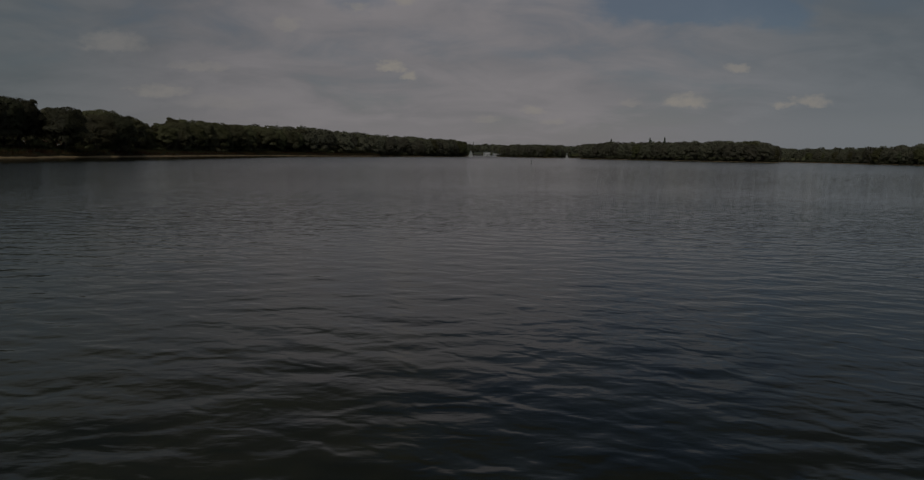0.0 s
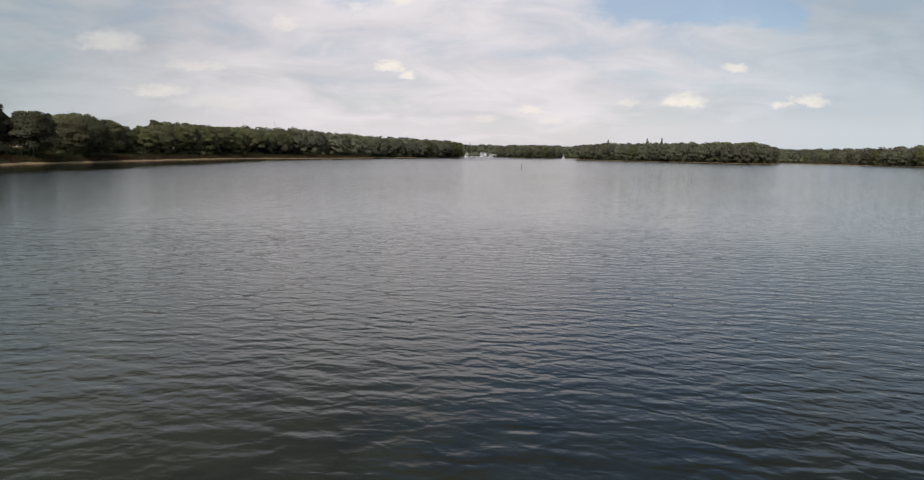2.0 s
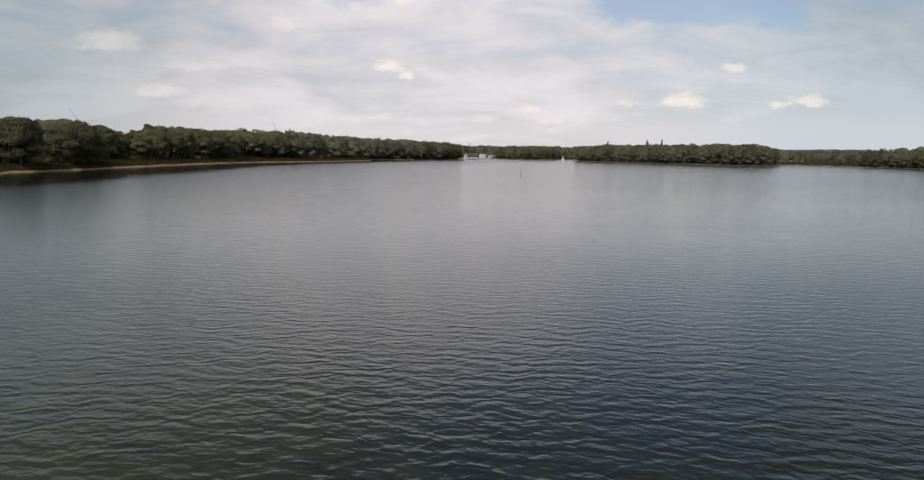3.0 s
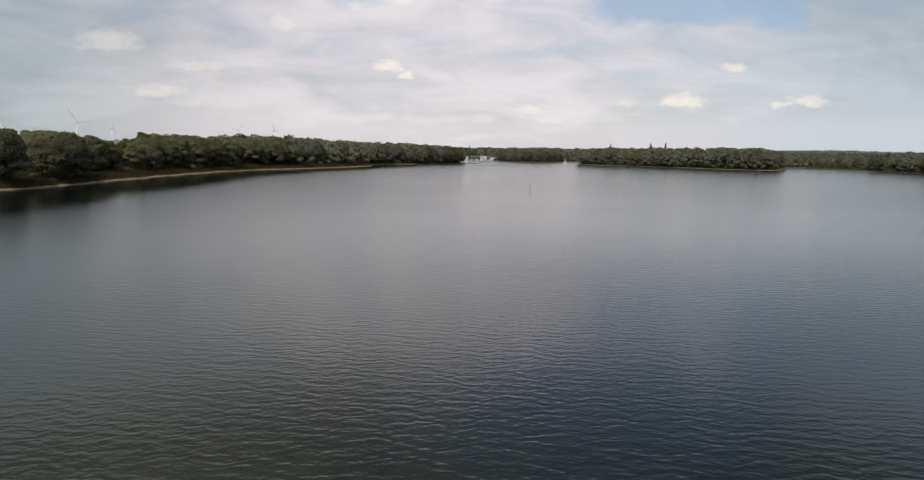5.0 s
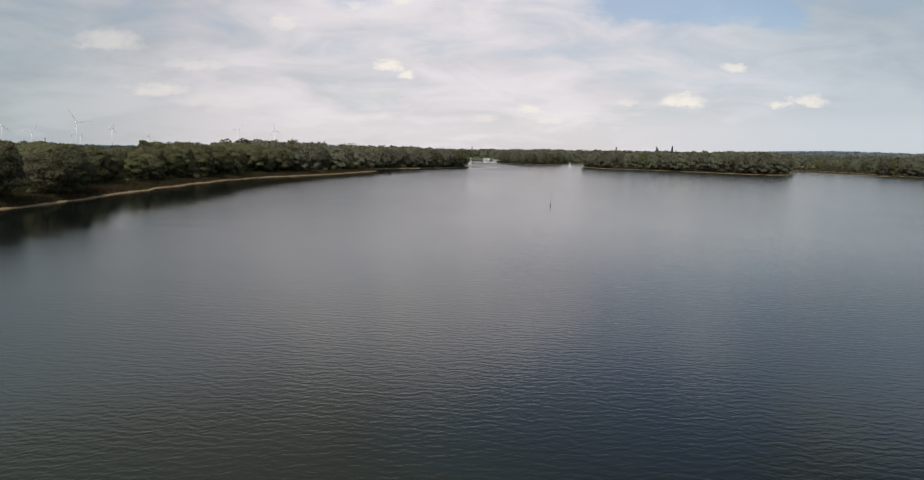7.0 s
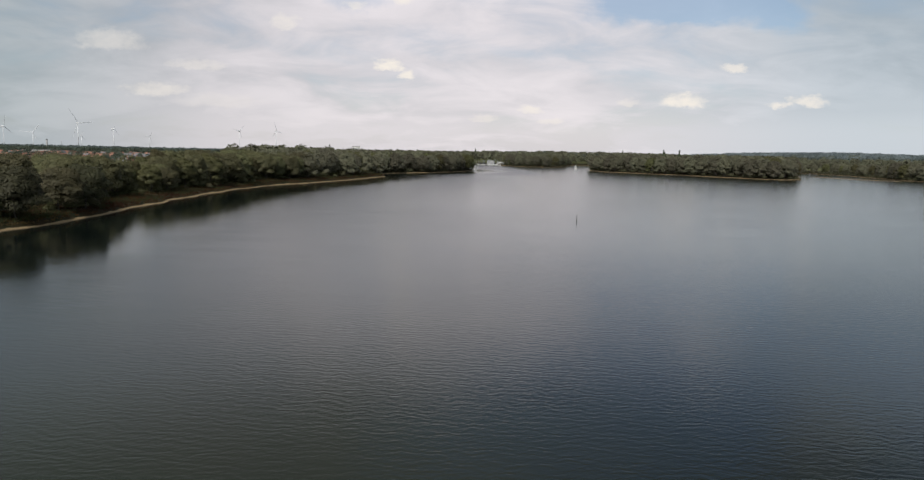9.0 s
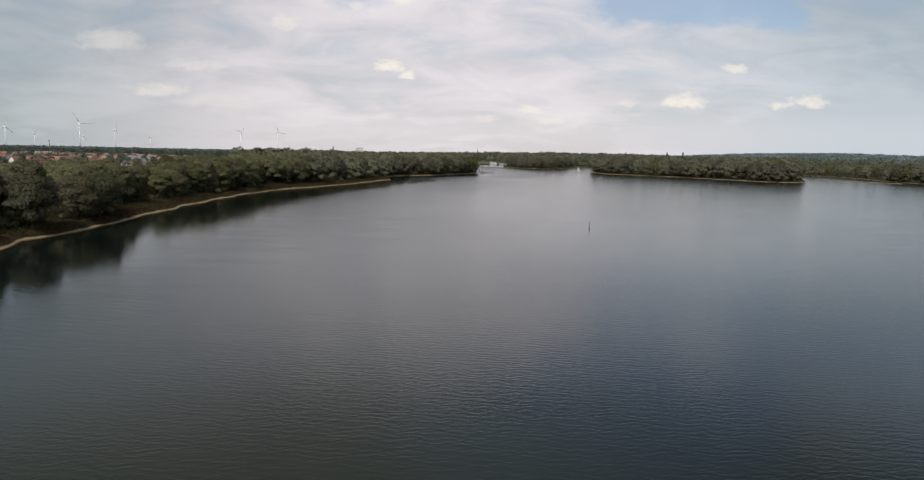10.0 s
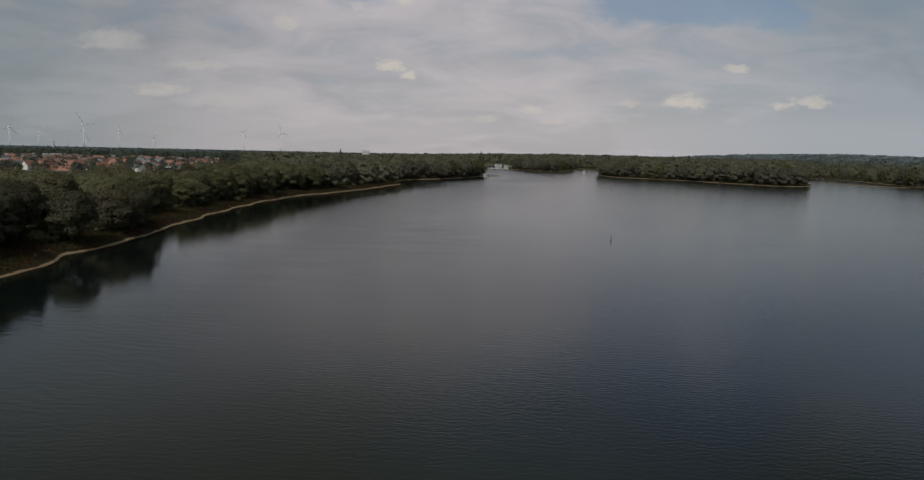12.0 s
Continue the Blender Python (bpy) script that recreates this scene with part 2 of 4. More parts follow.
MAST_METAL = weathered("mast_aluminium", (0.42, 0.43, 0.45), (0.30, 0.31, 0.33), 2.0, 0.4, 0.6)
PLANKING = weathered("grey_planking", (0.30, 0.27, 0.23), (0.20, 0.18, 0.15), 1.2, 0.85)
STACK_CONCRETE = weathered("stack_concrete", (0.30, 0.29, 0.28), (0.20, 0.195, 0.19), 0.3, 0.85)
STEEL = weathered("galvanised_steel", (0.36, 0.37, 0.38), (0.27, 0.28, 0.29), 0.5, 0.5, 0.7)

GLASS_PANE, q, shader, out = material("window_pane")
shader.inputs["Base Color"].default_value = (0.03, 0.035, 0.04, 1)
shader.inputs["Roughness"].default_value = 0.08
q.put(shader.inputs["Base Color"], q.mix(q.noise(q.node("ShaderNodeTexCoord").outputs["Object"], 0.6), (0.02, 0.024, 0.028, 1), (0.06, 0.065, 0.07, 1)))

# lake water: dark olive body, reflecting surface with ripples in gust patches
WATER, q, shader, out = material("lake_water")
where = q.node("ShaderNodeNewGeometry").outputs["Position"]
murk = q.noise(where, 0.16, 4.0, 0.6, 0.6)
weed = q.noise(where, 0.9, 4.0, 0.6, 0.4)
shader.inputs["IOR"].default_value = 1.333
east = q.node("ShaderNodeSeparateXYZ")
q.put(east.inputs[0], where)
shallow = q.ramp(q.m("ADD", east.outputs[0], q.m("MULTIPLY", q.m("SUBTRACT", murk, 0.5), 22.0)), 4.0, 32.0, 1.0, 0.0)   # weedy shallows on the bank side
weedy = q.ramp(q.m("ADD", q.m("MULTIPLY", murk, 0.6), q.m("MULTIPLY", weed, 0.4)), 0.36, 0.62)
deep_colour = q.mix(weedy, (0.002, 0.004, 0.0045, 1), (0.005, 0.0075, 0.0055, 1))
weed_colour = q.mix(weedy, (0.008, 0.011, 0.007, 1), (0.033, 0.034, 0.018, 1))
away = q.v("SUBTRACT", where, (20.0, -20.0, 0.0))
reach = q.node("ShaderNodeVectorMath", operation="LENGTH")
q.put(reach.inputs[0], away)
weed_colour = q.mix(q.ramp(reach.outputs["Value"], 18.0, 48.0), weed_colour, (0.016, 0.0195, 0.0125, 1))     # the bed sinks out of sight
shallow = q.m("MULTIPLY", shallow, q.ramp(reach.outputs["Value"], 25.0, 150.0, 1.0, 0.0))
q.put(shader.inputs["Base Color"], q.mix(shallow, deep_colour, weed_colour))
pos = q.node("ShaderNodeSeparateXYZ")
q.put(pos.inputs[0], where)
gust = q.ramp(q.noise(q.v("MULTIPLY", where, (0.45, 1.0, 1.0)), 0.024, 3.0, 0.5, 0.5), 0.32, 0.68, 0.75, 1.0)
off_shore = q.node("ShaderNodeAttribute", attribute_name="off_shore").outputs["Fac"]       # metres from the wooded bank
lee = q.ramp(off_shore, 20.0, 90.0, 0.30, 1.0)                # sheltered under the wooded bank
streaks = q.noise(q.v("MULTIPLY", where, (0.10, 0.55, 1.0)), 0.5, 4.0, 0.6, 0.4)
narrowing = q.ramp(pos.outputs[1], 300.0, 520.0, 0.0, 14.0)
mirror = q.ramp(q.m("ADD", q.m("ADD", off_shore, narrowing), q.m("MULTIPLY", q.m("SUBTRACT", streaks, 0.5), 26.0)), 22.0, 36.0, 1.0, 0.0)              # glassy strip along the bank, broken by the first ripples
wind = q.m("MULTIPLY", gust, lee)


def swell(turn, length, distortion, detail_scale):
    n = q.node("ShaderNodeTexWave", wave_type="BANDS", bands_direction="Y", wave_profile="SIN")
    m = q.node("ShaderNodeMapping")
    m.inputs["Rotation"].default_value = (0, 0, radians(turn))
    q.put(m.inputs["Vector"], where)
    q.put(n.inputs["Vector"], m.outputs[0])
    n.inputs["Scale"].default_value = 0.3142 / length
    n.inputs["Distortion"].default_value = distortion
    n.inputs["Detail"].default_value = 2.0
    n.inputs["Detail Scale"].default_value = detail_scale
    return q.m("MULTIPLY", n.outputs["Fac"], length)


ripple = q.noise(q.v("MULTIPLY", where, (0.55, 1.0, 1.0)), 3.6, 3.0, 0.55, 0.3)
relief = q.m("ADD", swell(9, 0.86, 9.0, 1.4), swell(-16, 0.55, 9.0, 1.8))
relief = q.m("ADD", relief, swell(27, 0.34, 8.0, 2.4))
relief = q.m("ADD", q.m("MULTIPLY", relief, 0.016), q.m("MULTIPLY", ripple, 0.020))
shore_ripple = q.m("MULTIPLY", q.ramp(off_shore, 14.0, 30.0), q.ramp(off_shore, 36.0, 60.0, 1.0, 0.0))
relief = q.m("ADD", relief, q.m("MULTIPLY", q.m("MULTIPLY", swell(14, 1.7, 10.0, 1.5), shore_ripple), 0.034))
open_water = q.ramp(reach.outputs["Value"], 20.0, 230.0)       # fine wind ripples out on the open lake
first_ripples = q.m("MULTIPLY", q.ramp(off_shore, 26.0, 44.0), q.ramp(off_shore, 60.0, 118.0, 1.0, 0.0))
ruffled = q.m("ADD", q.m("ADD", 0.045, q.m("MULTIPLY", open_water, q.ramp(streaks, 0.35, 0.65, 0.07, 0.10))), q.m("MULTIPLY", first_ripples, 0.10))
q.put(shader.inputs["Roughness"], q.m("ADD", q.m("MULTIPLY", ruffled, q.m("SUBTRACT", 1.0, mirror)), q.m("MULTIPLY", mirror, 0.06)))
bump = q.node("ShaderNodeBump")
bump.inputs["Distance"].default_value = 1.0
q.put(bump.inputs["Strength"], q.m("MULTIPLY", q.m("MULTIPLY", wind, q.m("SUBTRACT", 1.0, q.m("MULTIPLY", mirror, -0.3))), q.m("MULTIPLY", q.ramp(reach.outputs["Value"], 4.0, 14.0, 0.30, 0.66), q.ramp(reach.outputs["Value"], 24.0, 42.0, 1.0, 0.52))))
q.put(bump.inputs["Height"], relief)
q.put(shader.inputs["Normal"], bump.outputs[0])

# ground: pale sand at the waterline, bank earth darkened for grass shade, meadow and woodland floor beyond
GROUND, q, shader, out = material("lake_shore_ground")
where = q.node("ShaderNodeNewGeometry").outputs["Position"]
height = q.node("ShaderNodeSeparateXYZ")
q.put(height.inputs[0], where)
rough_n, fine_n, broad_n = q.noise(where, 0.16, 5.0, 0.6), q.noise(where, 2.2, 4.0, 0.6), q.noise(where, 0.012, 4.0)
z = q.m("ADD", height.outputs[2], q.m("ADD", q.m("MULTIPLY", q.m("SUBTRACT", rough_n, 0.5), 0.8), q.m("MULTIPLY", q.m("SUBTRACT", fine_n, 0.5), 0.3)))
sand = q.mix(fine_n, (0.125, 0.090, 0.050, 1), (0.25, 0.185, 0.108, 1))
# dark green and brown earth; the shade among the grass is in the colour
shaded_turf = q.mix(q.ramp(rough_n, 0.35, 0.65), (0.012, 0.015, 0.007, 1), (0.028, 0.019, 0.009, 1))
meadow = q.mix(q.ramp(broad_n, 0.35, 0.65), (0.055, 0.068, 0.028, 1), (0.105, 0.112, 0.048, 1))
meadow = q.mix(q.m("MULTIPLY", fine_n, 0.4), meadow, (0.10, 0.08, 0.045, 1))
mud = (0.045, 0.042, 0.030, 1)
earth = q.mix(q.ramp(z, 0.22, 0.34), sand, shaded_turf)
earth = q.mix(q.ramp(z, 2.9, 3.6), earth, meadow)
earth = q.mix(q.ramp(height.outputs[2], -0.25, 0.03), mud, earth)
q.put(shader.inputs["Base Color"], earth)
shader.inputs["Specular IOR Level"].default_value = 0.08
shader.inputs["Roughness"].default_value = 0.95
bumped(q, shader, q.m("ADD", fine_n, rough_n), 0.5, 0.15)


# ---- mesh helpers ----
def mesh(name, verts, faces, mat, smooth=False):
    me = bpy.data.meshes.new(name)
    if isinstance(verts, np.ndarray):
        verts = verts.tolist()
    if isinstance(faces, np.ndarray):
        faces = faces.tolist()
    me.from_pydata(verts, [], faces)
    me.materials.append(mat)
    if smooth:
        me.polygons.foreach_set("use_smooth", [True] * len(me.polygons))
    me.update()
    return me


def part(name, me, parent, label="", at=None):
    ob = new(name, me)
    ob.parent = parent
    if at is not None:
        ob.matrix_basis = at
    return tagged(ob, label)


def bm_mesh(name, bm, mat, smooth=False):
    me = bpy.data.meshes.new(name)
    bmesh.ops.recalc_face_normals(bm, faces=bm.faces)
    bm.to_mesh(me)
    bm.free()
    me.materials.append(mat)
    if smooth:
        me.polygons.foreach_set("use_smooth", [True] * len(me.polygons))
    return me


def box(name, mat, x0, x1, y0, y1, z0, z1, bevel=0.0):
    bm = bmesh.new()
    bmesh.ops.create_cube(bm, size=1.0, matrix=Matrix.LocRotScale(((x0 + x1) / 2, (y0 + y1) / 2, (z0 + z1) / 2), None, (x1 - x0, y1 - y0, z1 - z0)))
    if bevel:
        bmesh.ops.bevel(bm, geom=bm.edges[:], offset=bevel, segments=1, affect="EDGES")
    return bm_mesh(name, bm, mat)


def tube_rings(points, radii, sides=8):
    """Verts and faces of a closed tapering tube through points."""
    verts, faces = [], []
    pts = [Vector(p) for p in points]
    for i, p in enumerate(pts):
        way = (pts[min(i + 1, len(pts) - 1)] - pts[max(i - 1, 0)]).normalized()
        turn = way.to_track_quat("Z", "Y")
        for k in range(sides):
            a = 2 * math.pi * k / sides
            verts.append(p + turn @ Vector((math.cos(a) * radii[i], math.sin(a) * radii[i], 0)))
    for i in range(len(pts) - 1):
        for k in range(sides):
            a, b = i * sides + k, i * sides + (k + 1) % sides
            faces.append((a, b, b + sides, a + sides))
    faces.append(tuple(reversed(range(sides))))
    faces.append(tuple(range((len(pts) - 1) * sides, len(pts) * sides)))
    return [tuple(v) for v in verts], faces


def tube(name, mat, points, radii, sides=8):
    verts, faces = tube_rings(points, radii, sides)
    return mesh(name, verts, faces, mat, smooth=True)


# ---- the lake's outline ----
LAKE = [(-104, -260), (-92, -60), (-82, 60), (-76.5, 117), (-77.5, 124), (-79, 134), (-80.5, 141), (-79, 149), (-79, 170), (-80.5, 184),
        (-81, 203), (-84.5, 236), (-85, 269), (-83, 305), (-79, 343), (-69, 369), (-59, 405), (-47, 457), (-41, 494), (-47, 515),
        (-47, 560), (-36, 586), (-11, 616), (10.5, 662), (28, 715), (31, 735), (24, 760), (-8, 850), (-10, 950), (10, 1060),
        (38, 1135), (86, 1140), (92, 1080), (106, 1030), (125, 1014), (148, 1016), (176, 1062), (192, 1120), (205, 1200), (232, 1300),
        (262, 1310), (252, 1160), (210, 1000), (183, 900), (174, 830), (178, 775), (198, 755), (232, 715), (250, 678), (265, 644),
        (280, 614), (300, 602), (320, 616), (336, 655), (372, 720), (420, 830), (452, 905), (466, 915), (486, 906), (479, 820),
        (456, 727), (441, 642), (438, 560), (450, 400), (480, 150), (470, -120), (330, -260)]
lake_a = np.array(LAKE, float)
lake_b = np.roll(lake_a, -1, axis=0)


def shore(x, y):
    """Distance from the waterline, in metres: above zero on land, below zero on the lake."""
    p = np.stack([np.ravel(x), np.ravel(y)], 1).astype(float)
    best, inside = np.full(len(p), 1e9), np.zeros(len(p), bool)
    for a, b in zip(lake_a, lake_b):
        ab = b - a
        k = np.clip(((p - a) @ ab) / (ab @ ab), 0, 1)
        best = np.minimum(best, np.hypot(*(p - a - k[:, None] * ab).T))
        crosses = (a[1] > p[:, 1]) != (b[1] > p[:, 1])
        if a[1] != b[1]:
            inside ^= crosses & (p[:, 0] < a[0] + (p[:, 1] - a[1]) * ab[0] / ab[1])
    wob = 1.3 * np.sin(p[:, 0] * 0.11 + 1.3 * np.sin(p[:, 1] * 0.07)) * np.sin(p[:, 1] * 0.13 + 0.6) + 0.22 * np.sin(p[:, 1] * 0.43 + p[:, 0] * 0.37)
    return np.where(inside, -best, best) + wob * np.exp(-best / 30)


def smooth01(v):
    v = np.clip(v, 0, 1)
    return v * v * (3 - 2 * v)


def terrain(x, y):
    x, y = np.asarray(x, float), np.asarray(y, float)
    d = shore(x, y).reshape(x.shape)
    beach = 1 - 0.68 * smooth01((x - 425) / 15) * smooth01((y - 590) / 40)      # a wide sandy edge on the far bank
    beach = beach + smooth01((-20 - x) / 10) * smooth01((600 - y) / 50) * (0.6 + 0.45 * smooth01((184 - y) / 20) + 0.7 * smooth01((y - 290) / 40))
    land = 0.34 * beach * np.clip(d, 0, 1.9) + 0.85 * smooth01((d - 2.5) / 9) + 1.0 * smooth01((d - 12) / 40)
    rise = 9.0 * smooth01((y - 950 + 0.25 * x) / 900) * smooth01((x + 250) / 500)
    hill = 43 * np.exp(-((x - 2450) / 950) ** 4) * smooth01((y - 2900) / 900) * (0.92 + 0.08 * np.sin(x * 0.006 + 1))
    hill += 3 * np.exp(-((x - 1700) / 420) ** 2) * smooth01((y - 3100) / 700)
    bumps = 0.35 * np.sin(x * 0.05) * np.sin(y * 0.043 + 1) * smooth01(d / 30)
    bed = np.maximum(d * 0.22, -4.0)
    spit = np.hypot((x - 402 - 0.0032 * np.clip(705 - y, 0, None) ** 2) / 7.5, np.clip(np.abs(y - 690) - 50, 0, None) / 9)     # low sandbar off the far bank
    bed = np.maximum(bed, 0.5 - 0.55 * spit ** 2)
    return np.where(d > 0, land + (rise + hill) * smooth01(d / 60) + bumps, bed)


def ground_z(x, y):
    return float(terrain(np.array([x]), np.array([y]))[0])


def sheet(name, xs, ys, zs, mat, smooth=True):
    nx, ny = len(xs), len(ys)
    gx, gy = np.meshgrid(xs, ys)
    verts = np.stack([gx.ravel(), gy.ravel(), np.ravel(zs)], 1)
    i = (np.arange(ny - 1)[:, None] * nx + np.arange(nx - 1)[None, :]).ravel()
    faces = np.stack([i, i + 1, i + 1 + nx, i + nx], 1)
    return mesh(name, verts, faces, mat, smooth)


def outward(start, step, growth, limit):
    out = [start]
    while abs(out[-1] - start) < limit:
        out.append(out[-1] + step)
        step *= growth
    return out[1:]


xs = np.array(list(reversed(outward(-120, -2.5, 1.09, 4900))) + list(np.arange(-120, -35, 0.95)) + list(np.arange(-35, 500, 6.0)) + outward(500, 5, 1.09, 4400))
ys = np.array(list(reversed(outward(90, -3, 1.09, 4900))) + list(np.arange(90, 250, 1.2)) + list(np.arange(250, 420, 2.0)) + list(np.arange(420, 760, 4.0)) + list(np.arange(760, 1330, 7.0)) + outward(1330, 6, 1.05, 3550))
gx, gy = np.meshgrid(xs, ys)
ground = tagged(new("ground", sheet("ground", xs, ys, terrain(gx, gy), GROUND)), "lake shore land with pale sand edge and dry grass", "ground", kind="structure")

# ---- water with real waves near the low part of the flight ----
wx = np.array(list(reversed(outward(8, -0.12, 1.045, 640))) + list(np.arange(8, 34, 0.12)) + outward(34, 0.12, 1.045, 560))
wy = np.array(list(reversed(outward(-30, -0.12, 1.08, 260))) + list(np.arange(-30, -14, 0.11)) + outward(-14, 0.11, 1.03, 1400))
gx, gy = np.meshgrid(wx, wy)
step = np.maximum(np.gradient(wx)[None, :] * 0.5, np.gradient(wy)[:, None])
wave_rng = np.random.default_rng(5)
wz = np.zeros_like(gx)
gusts = 0.72 + 0.28 * np.sin(gx * 0.09 + 1.7 * np.sin(gy * 0.05)) * np.sin(gy * 0.11 + 0.8)
gusts *= 0.38 + 0.62 * smooth01((gx + 20) / 38)                  # calmer towards the bank
for n in range(56):
    length = 0.34 * (1.25 / 0.34) ** (n / 55)
    turn = wave_rng.normal(0.06, 0.56)
    k = 2 * math.pi / length
    slope = 0.0054
    fade = smooth01((length / step - 3.0) / 4.0)
    bend = 0.5 * np.sin(gx * 0.21 + n) + 0.4 * np.sin(gy * 0.17 + 2.1 * n)
    wz += fade * gusts * slope / k * 1.414 * np.sin(k * (gx * math.sin(turn) + gy * math.cos(turn)) + wave_rng.uniform(0, 6.28) + bend)
lake = sheet("water", wx, wy, wz, WATER)
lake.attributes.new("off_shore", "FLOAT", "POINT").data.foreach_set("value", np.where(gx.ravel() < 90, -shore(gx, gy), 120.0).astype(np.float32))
water = tagged(new("water", lake), "calm dark olive lake water with small ripples", "lake", kind="structure")


# ---- trees ----
def leaf_cloud(rng, lobes, count, size, loose=1.0, even=0.15):
    """Small leaf sprays scattered over and just inside the lobes (centre, radii): verts (n,3,3), and the shading normal
    of each spray.
    """
    centres = np.array([l[0] for l in lobes], float)
    radii = np.array([l[1] for l in lobes], float)
    weight = (radii[:, 0] * radii[:, 1] + radii[:, 0] * radii[:, 2])
    which = rng.choice(len(lobes), count, p=weight / weight.sum())
    way = rng.normal(size=(count, 3))
    way[:, 2] = np.where(way[:, 2] < -0.35, -way[:, 2] * 0.6, way[:, 2])
    way /= np.linalg.norm(way, axis=1)[:, None]
    depth = 1.0 - np.abs(rng.normal(0, 0.11, count)) + np.maximum(0, rng.normal(-0.03, 0.05, count))
    at = centres[which] + way * radii[which] * depth[:, None]
    normal = way + rng.normal(0, 0.42 * loose, (count, 3))
    normal /= np.linalg.norm(normal, axis=1)[:, None]
    side = np.cross(normal, rng.normal(size=(count, 3)))
    side /= np.linalg.norm(side, axis=1)[:, None] + 1e-9
    other = np.cross(normal, side)
    s = size * rng.uniform(0.6, 1.4, count)[:, None]
    skew = rng.uniform(-0.3, 0.3, count)[:, None]
    lift = normal * s * (rng.uniform(0.0, 0.35, count) * loose)[:, None]
    sprays = np.stack([at - side * s * 0.58 - other * s * 0.36, at + side * s * 0.54 - other * s * (0.30 + skew), at + side * s * skew + other * s * 0.62 + lift], 1)
    centre = np.average(centres, axis=0, weights=weight)
    outward_way = (at - centre) / (np.linalg.norm(at - centre, axis=1)[:, None] + 1e-9)
    facing = 0.42 * way + 0.50 * outward_way + 0.26 * normal + np.array([0, 0, 0.36])
    facing /= np.linalg.norm(facing, axis=1)[:, None]
    facing = facing * (1 - even) + even * np.array([0.0, -0.45, 0.80])           # shading normals bent upward and to -Y, evening the light like haze
    return sprays, facing / np.linalg.norm(facing, axis=1)[:, None]


def leaves_mesh(name, cloud, mat):
    sprays, facing = cloud
    n = len(sprays)
    me = mesh(name, sprays.reshape(-1, 3), np.arange(n * 3).reshape(-1, 3), mat, smooth=True)
    me.normals_split_custom_set_from_vertices(np.repeat(facing, 3, 0).tolist())      # a spray of many leaves shades as a soft mass
    return me


def crown_lobes(rng, height, radius, base, count, full=0.88, twigs=0):
    """Lobes of a broad uneven crown between base and height, with smaller tufts standing out of them."""
    lobes = [((0, 0, base + (height - base) * 0.50), (radius * full, radius * full, (height - base) * 0.47))]
    for k in range(count):
        a = 2.399 * k + rng.uniform(-0.4, 0.4)
        up = (k + 0.5) / count
        reach = radius * (0.66 * math.sqrt(max(0.0, 1 - (1.35 * up - 0.45) ** 2)) + 0.03)
        r = radius * rng.uniform(0.32, 0.50)
        lobes.append(((math.cos(a) * reach, math.sin(a) * reach, base + (height - base) * (0.12 + 0.74 * up) + rng.uniform(-0.5, 0.4)),
                      (r, r * rng.uniform(0.85, 1.1), r * rng.uniform(0.62, 0.85))))
    for k in range(twigs):
        (cx, cy, cz), (rx, ry, rz) = lobes[1 + rng.integers(count)]
        w = rng.normal(size=3)
        w[2] = abs(w[2]) * 0.8
        w /= np.linalg.norm(w)
        r = radius * rng.uniform(0.13, 0.22)
        lobes.append(((cx + w[0] * rx * 0.92, cy + w[1] * ry * 0.92, cz + w[2] * rz * 0.9), (r, r, r * 0.75)))
    return lobes


def make_tree(name, label, seed, height, radius, base, lobes, leaves, size, leaf, slender=False, loose=0.5, even=0.15):
    rng = np.random.default_rng(seed)
    top = new(name)
    lean = rng.uniform(-0.4, 0.4, 2)
    r0 = height * 0.020 + 0.05
    trunk_top = base + (height - base) * 0.45
    part("trunk", tube("trunk", BARK, [(0, 0, -0.6), (0, 0, 0.25), (lean[0] * 0.4, lean[1] * 0.4, base * 0.7), (lean[0], lean[1], trunk_top)],
                       [r0 * 1.7, r0 * 1.1, r0 * 0.8, r0 * 0.35], 7), top)
    for k in range(2):
        a = 3.1 * k + rng.uniform(0, 1)
        z0 = base * rng.uniform(0.65, 0.95)
        reach = radius * rng.uniform(0.45, 0.7)
        part("limb", tube("limb", BARK, [(lean[0] * 0.5, lean[1] * 0.5, z0), (math.cos(a) * reach * 0.5, math.sin(a) * reach * 0.5, z0 + height * 0.14),
                                         (math.cos(a) * reach, math.sin(a) * reach, z0 + height * 0.26)], [r0 * 0.5, r0 * 0.32, r0 * 0.1], 5), top)
    if slender:
        shape = [((0, 0, base + (height - base) * f), (radius * w, radius * w, (height - base) * 0.16)) for f, w in ((0.1, 0.8), (0.3, 1.0), (0.5, 0.9), (0.68, 0.68), (0.85, 0.36))]
    else:
        shape = crown_lobes(rng, height, radius, base, lobes, 0.93 if leaves > 4000 else 0.98, 26 if leaves > 4000 else 10)
    part("crown", leaves_mesh("crown", leaf_cloud(rng, shape, leaves, size, loose, even), leaf), top)
    return tagged(top, label, "tree")


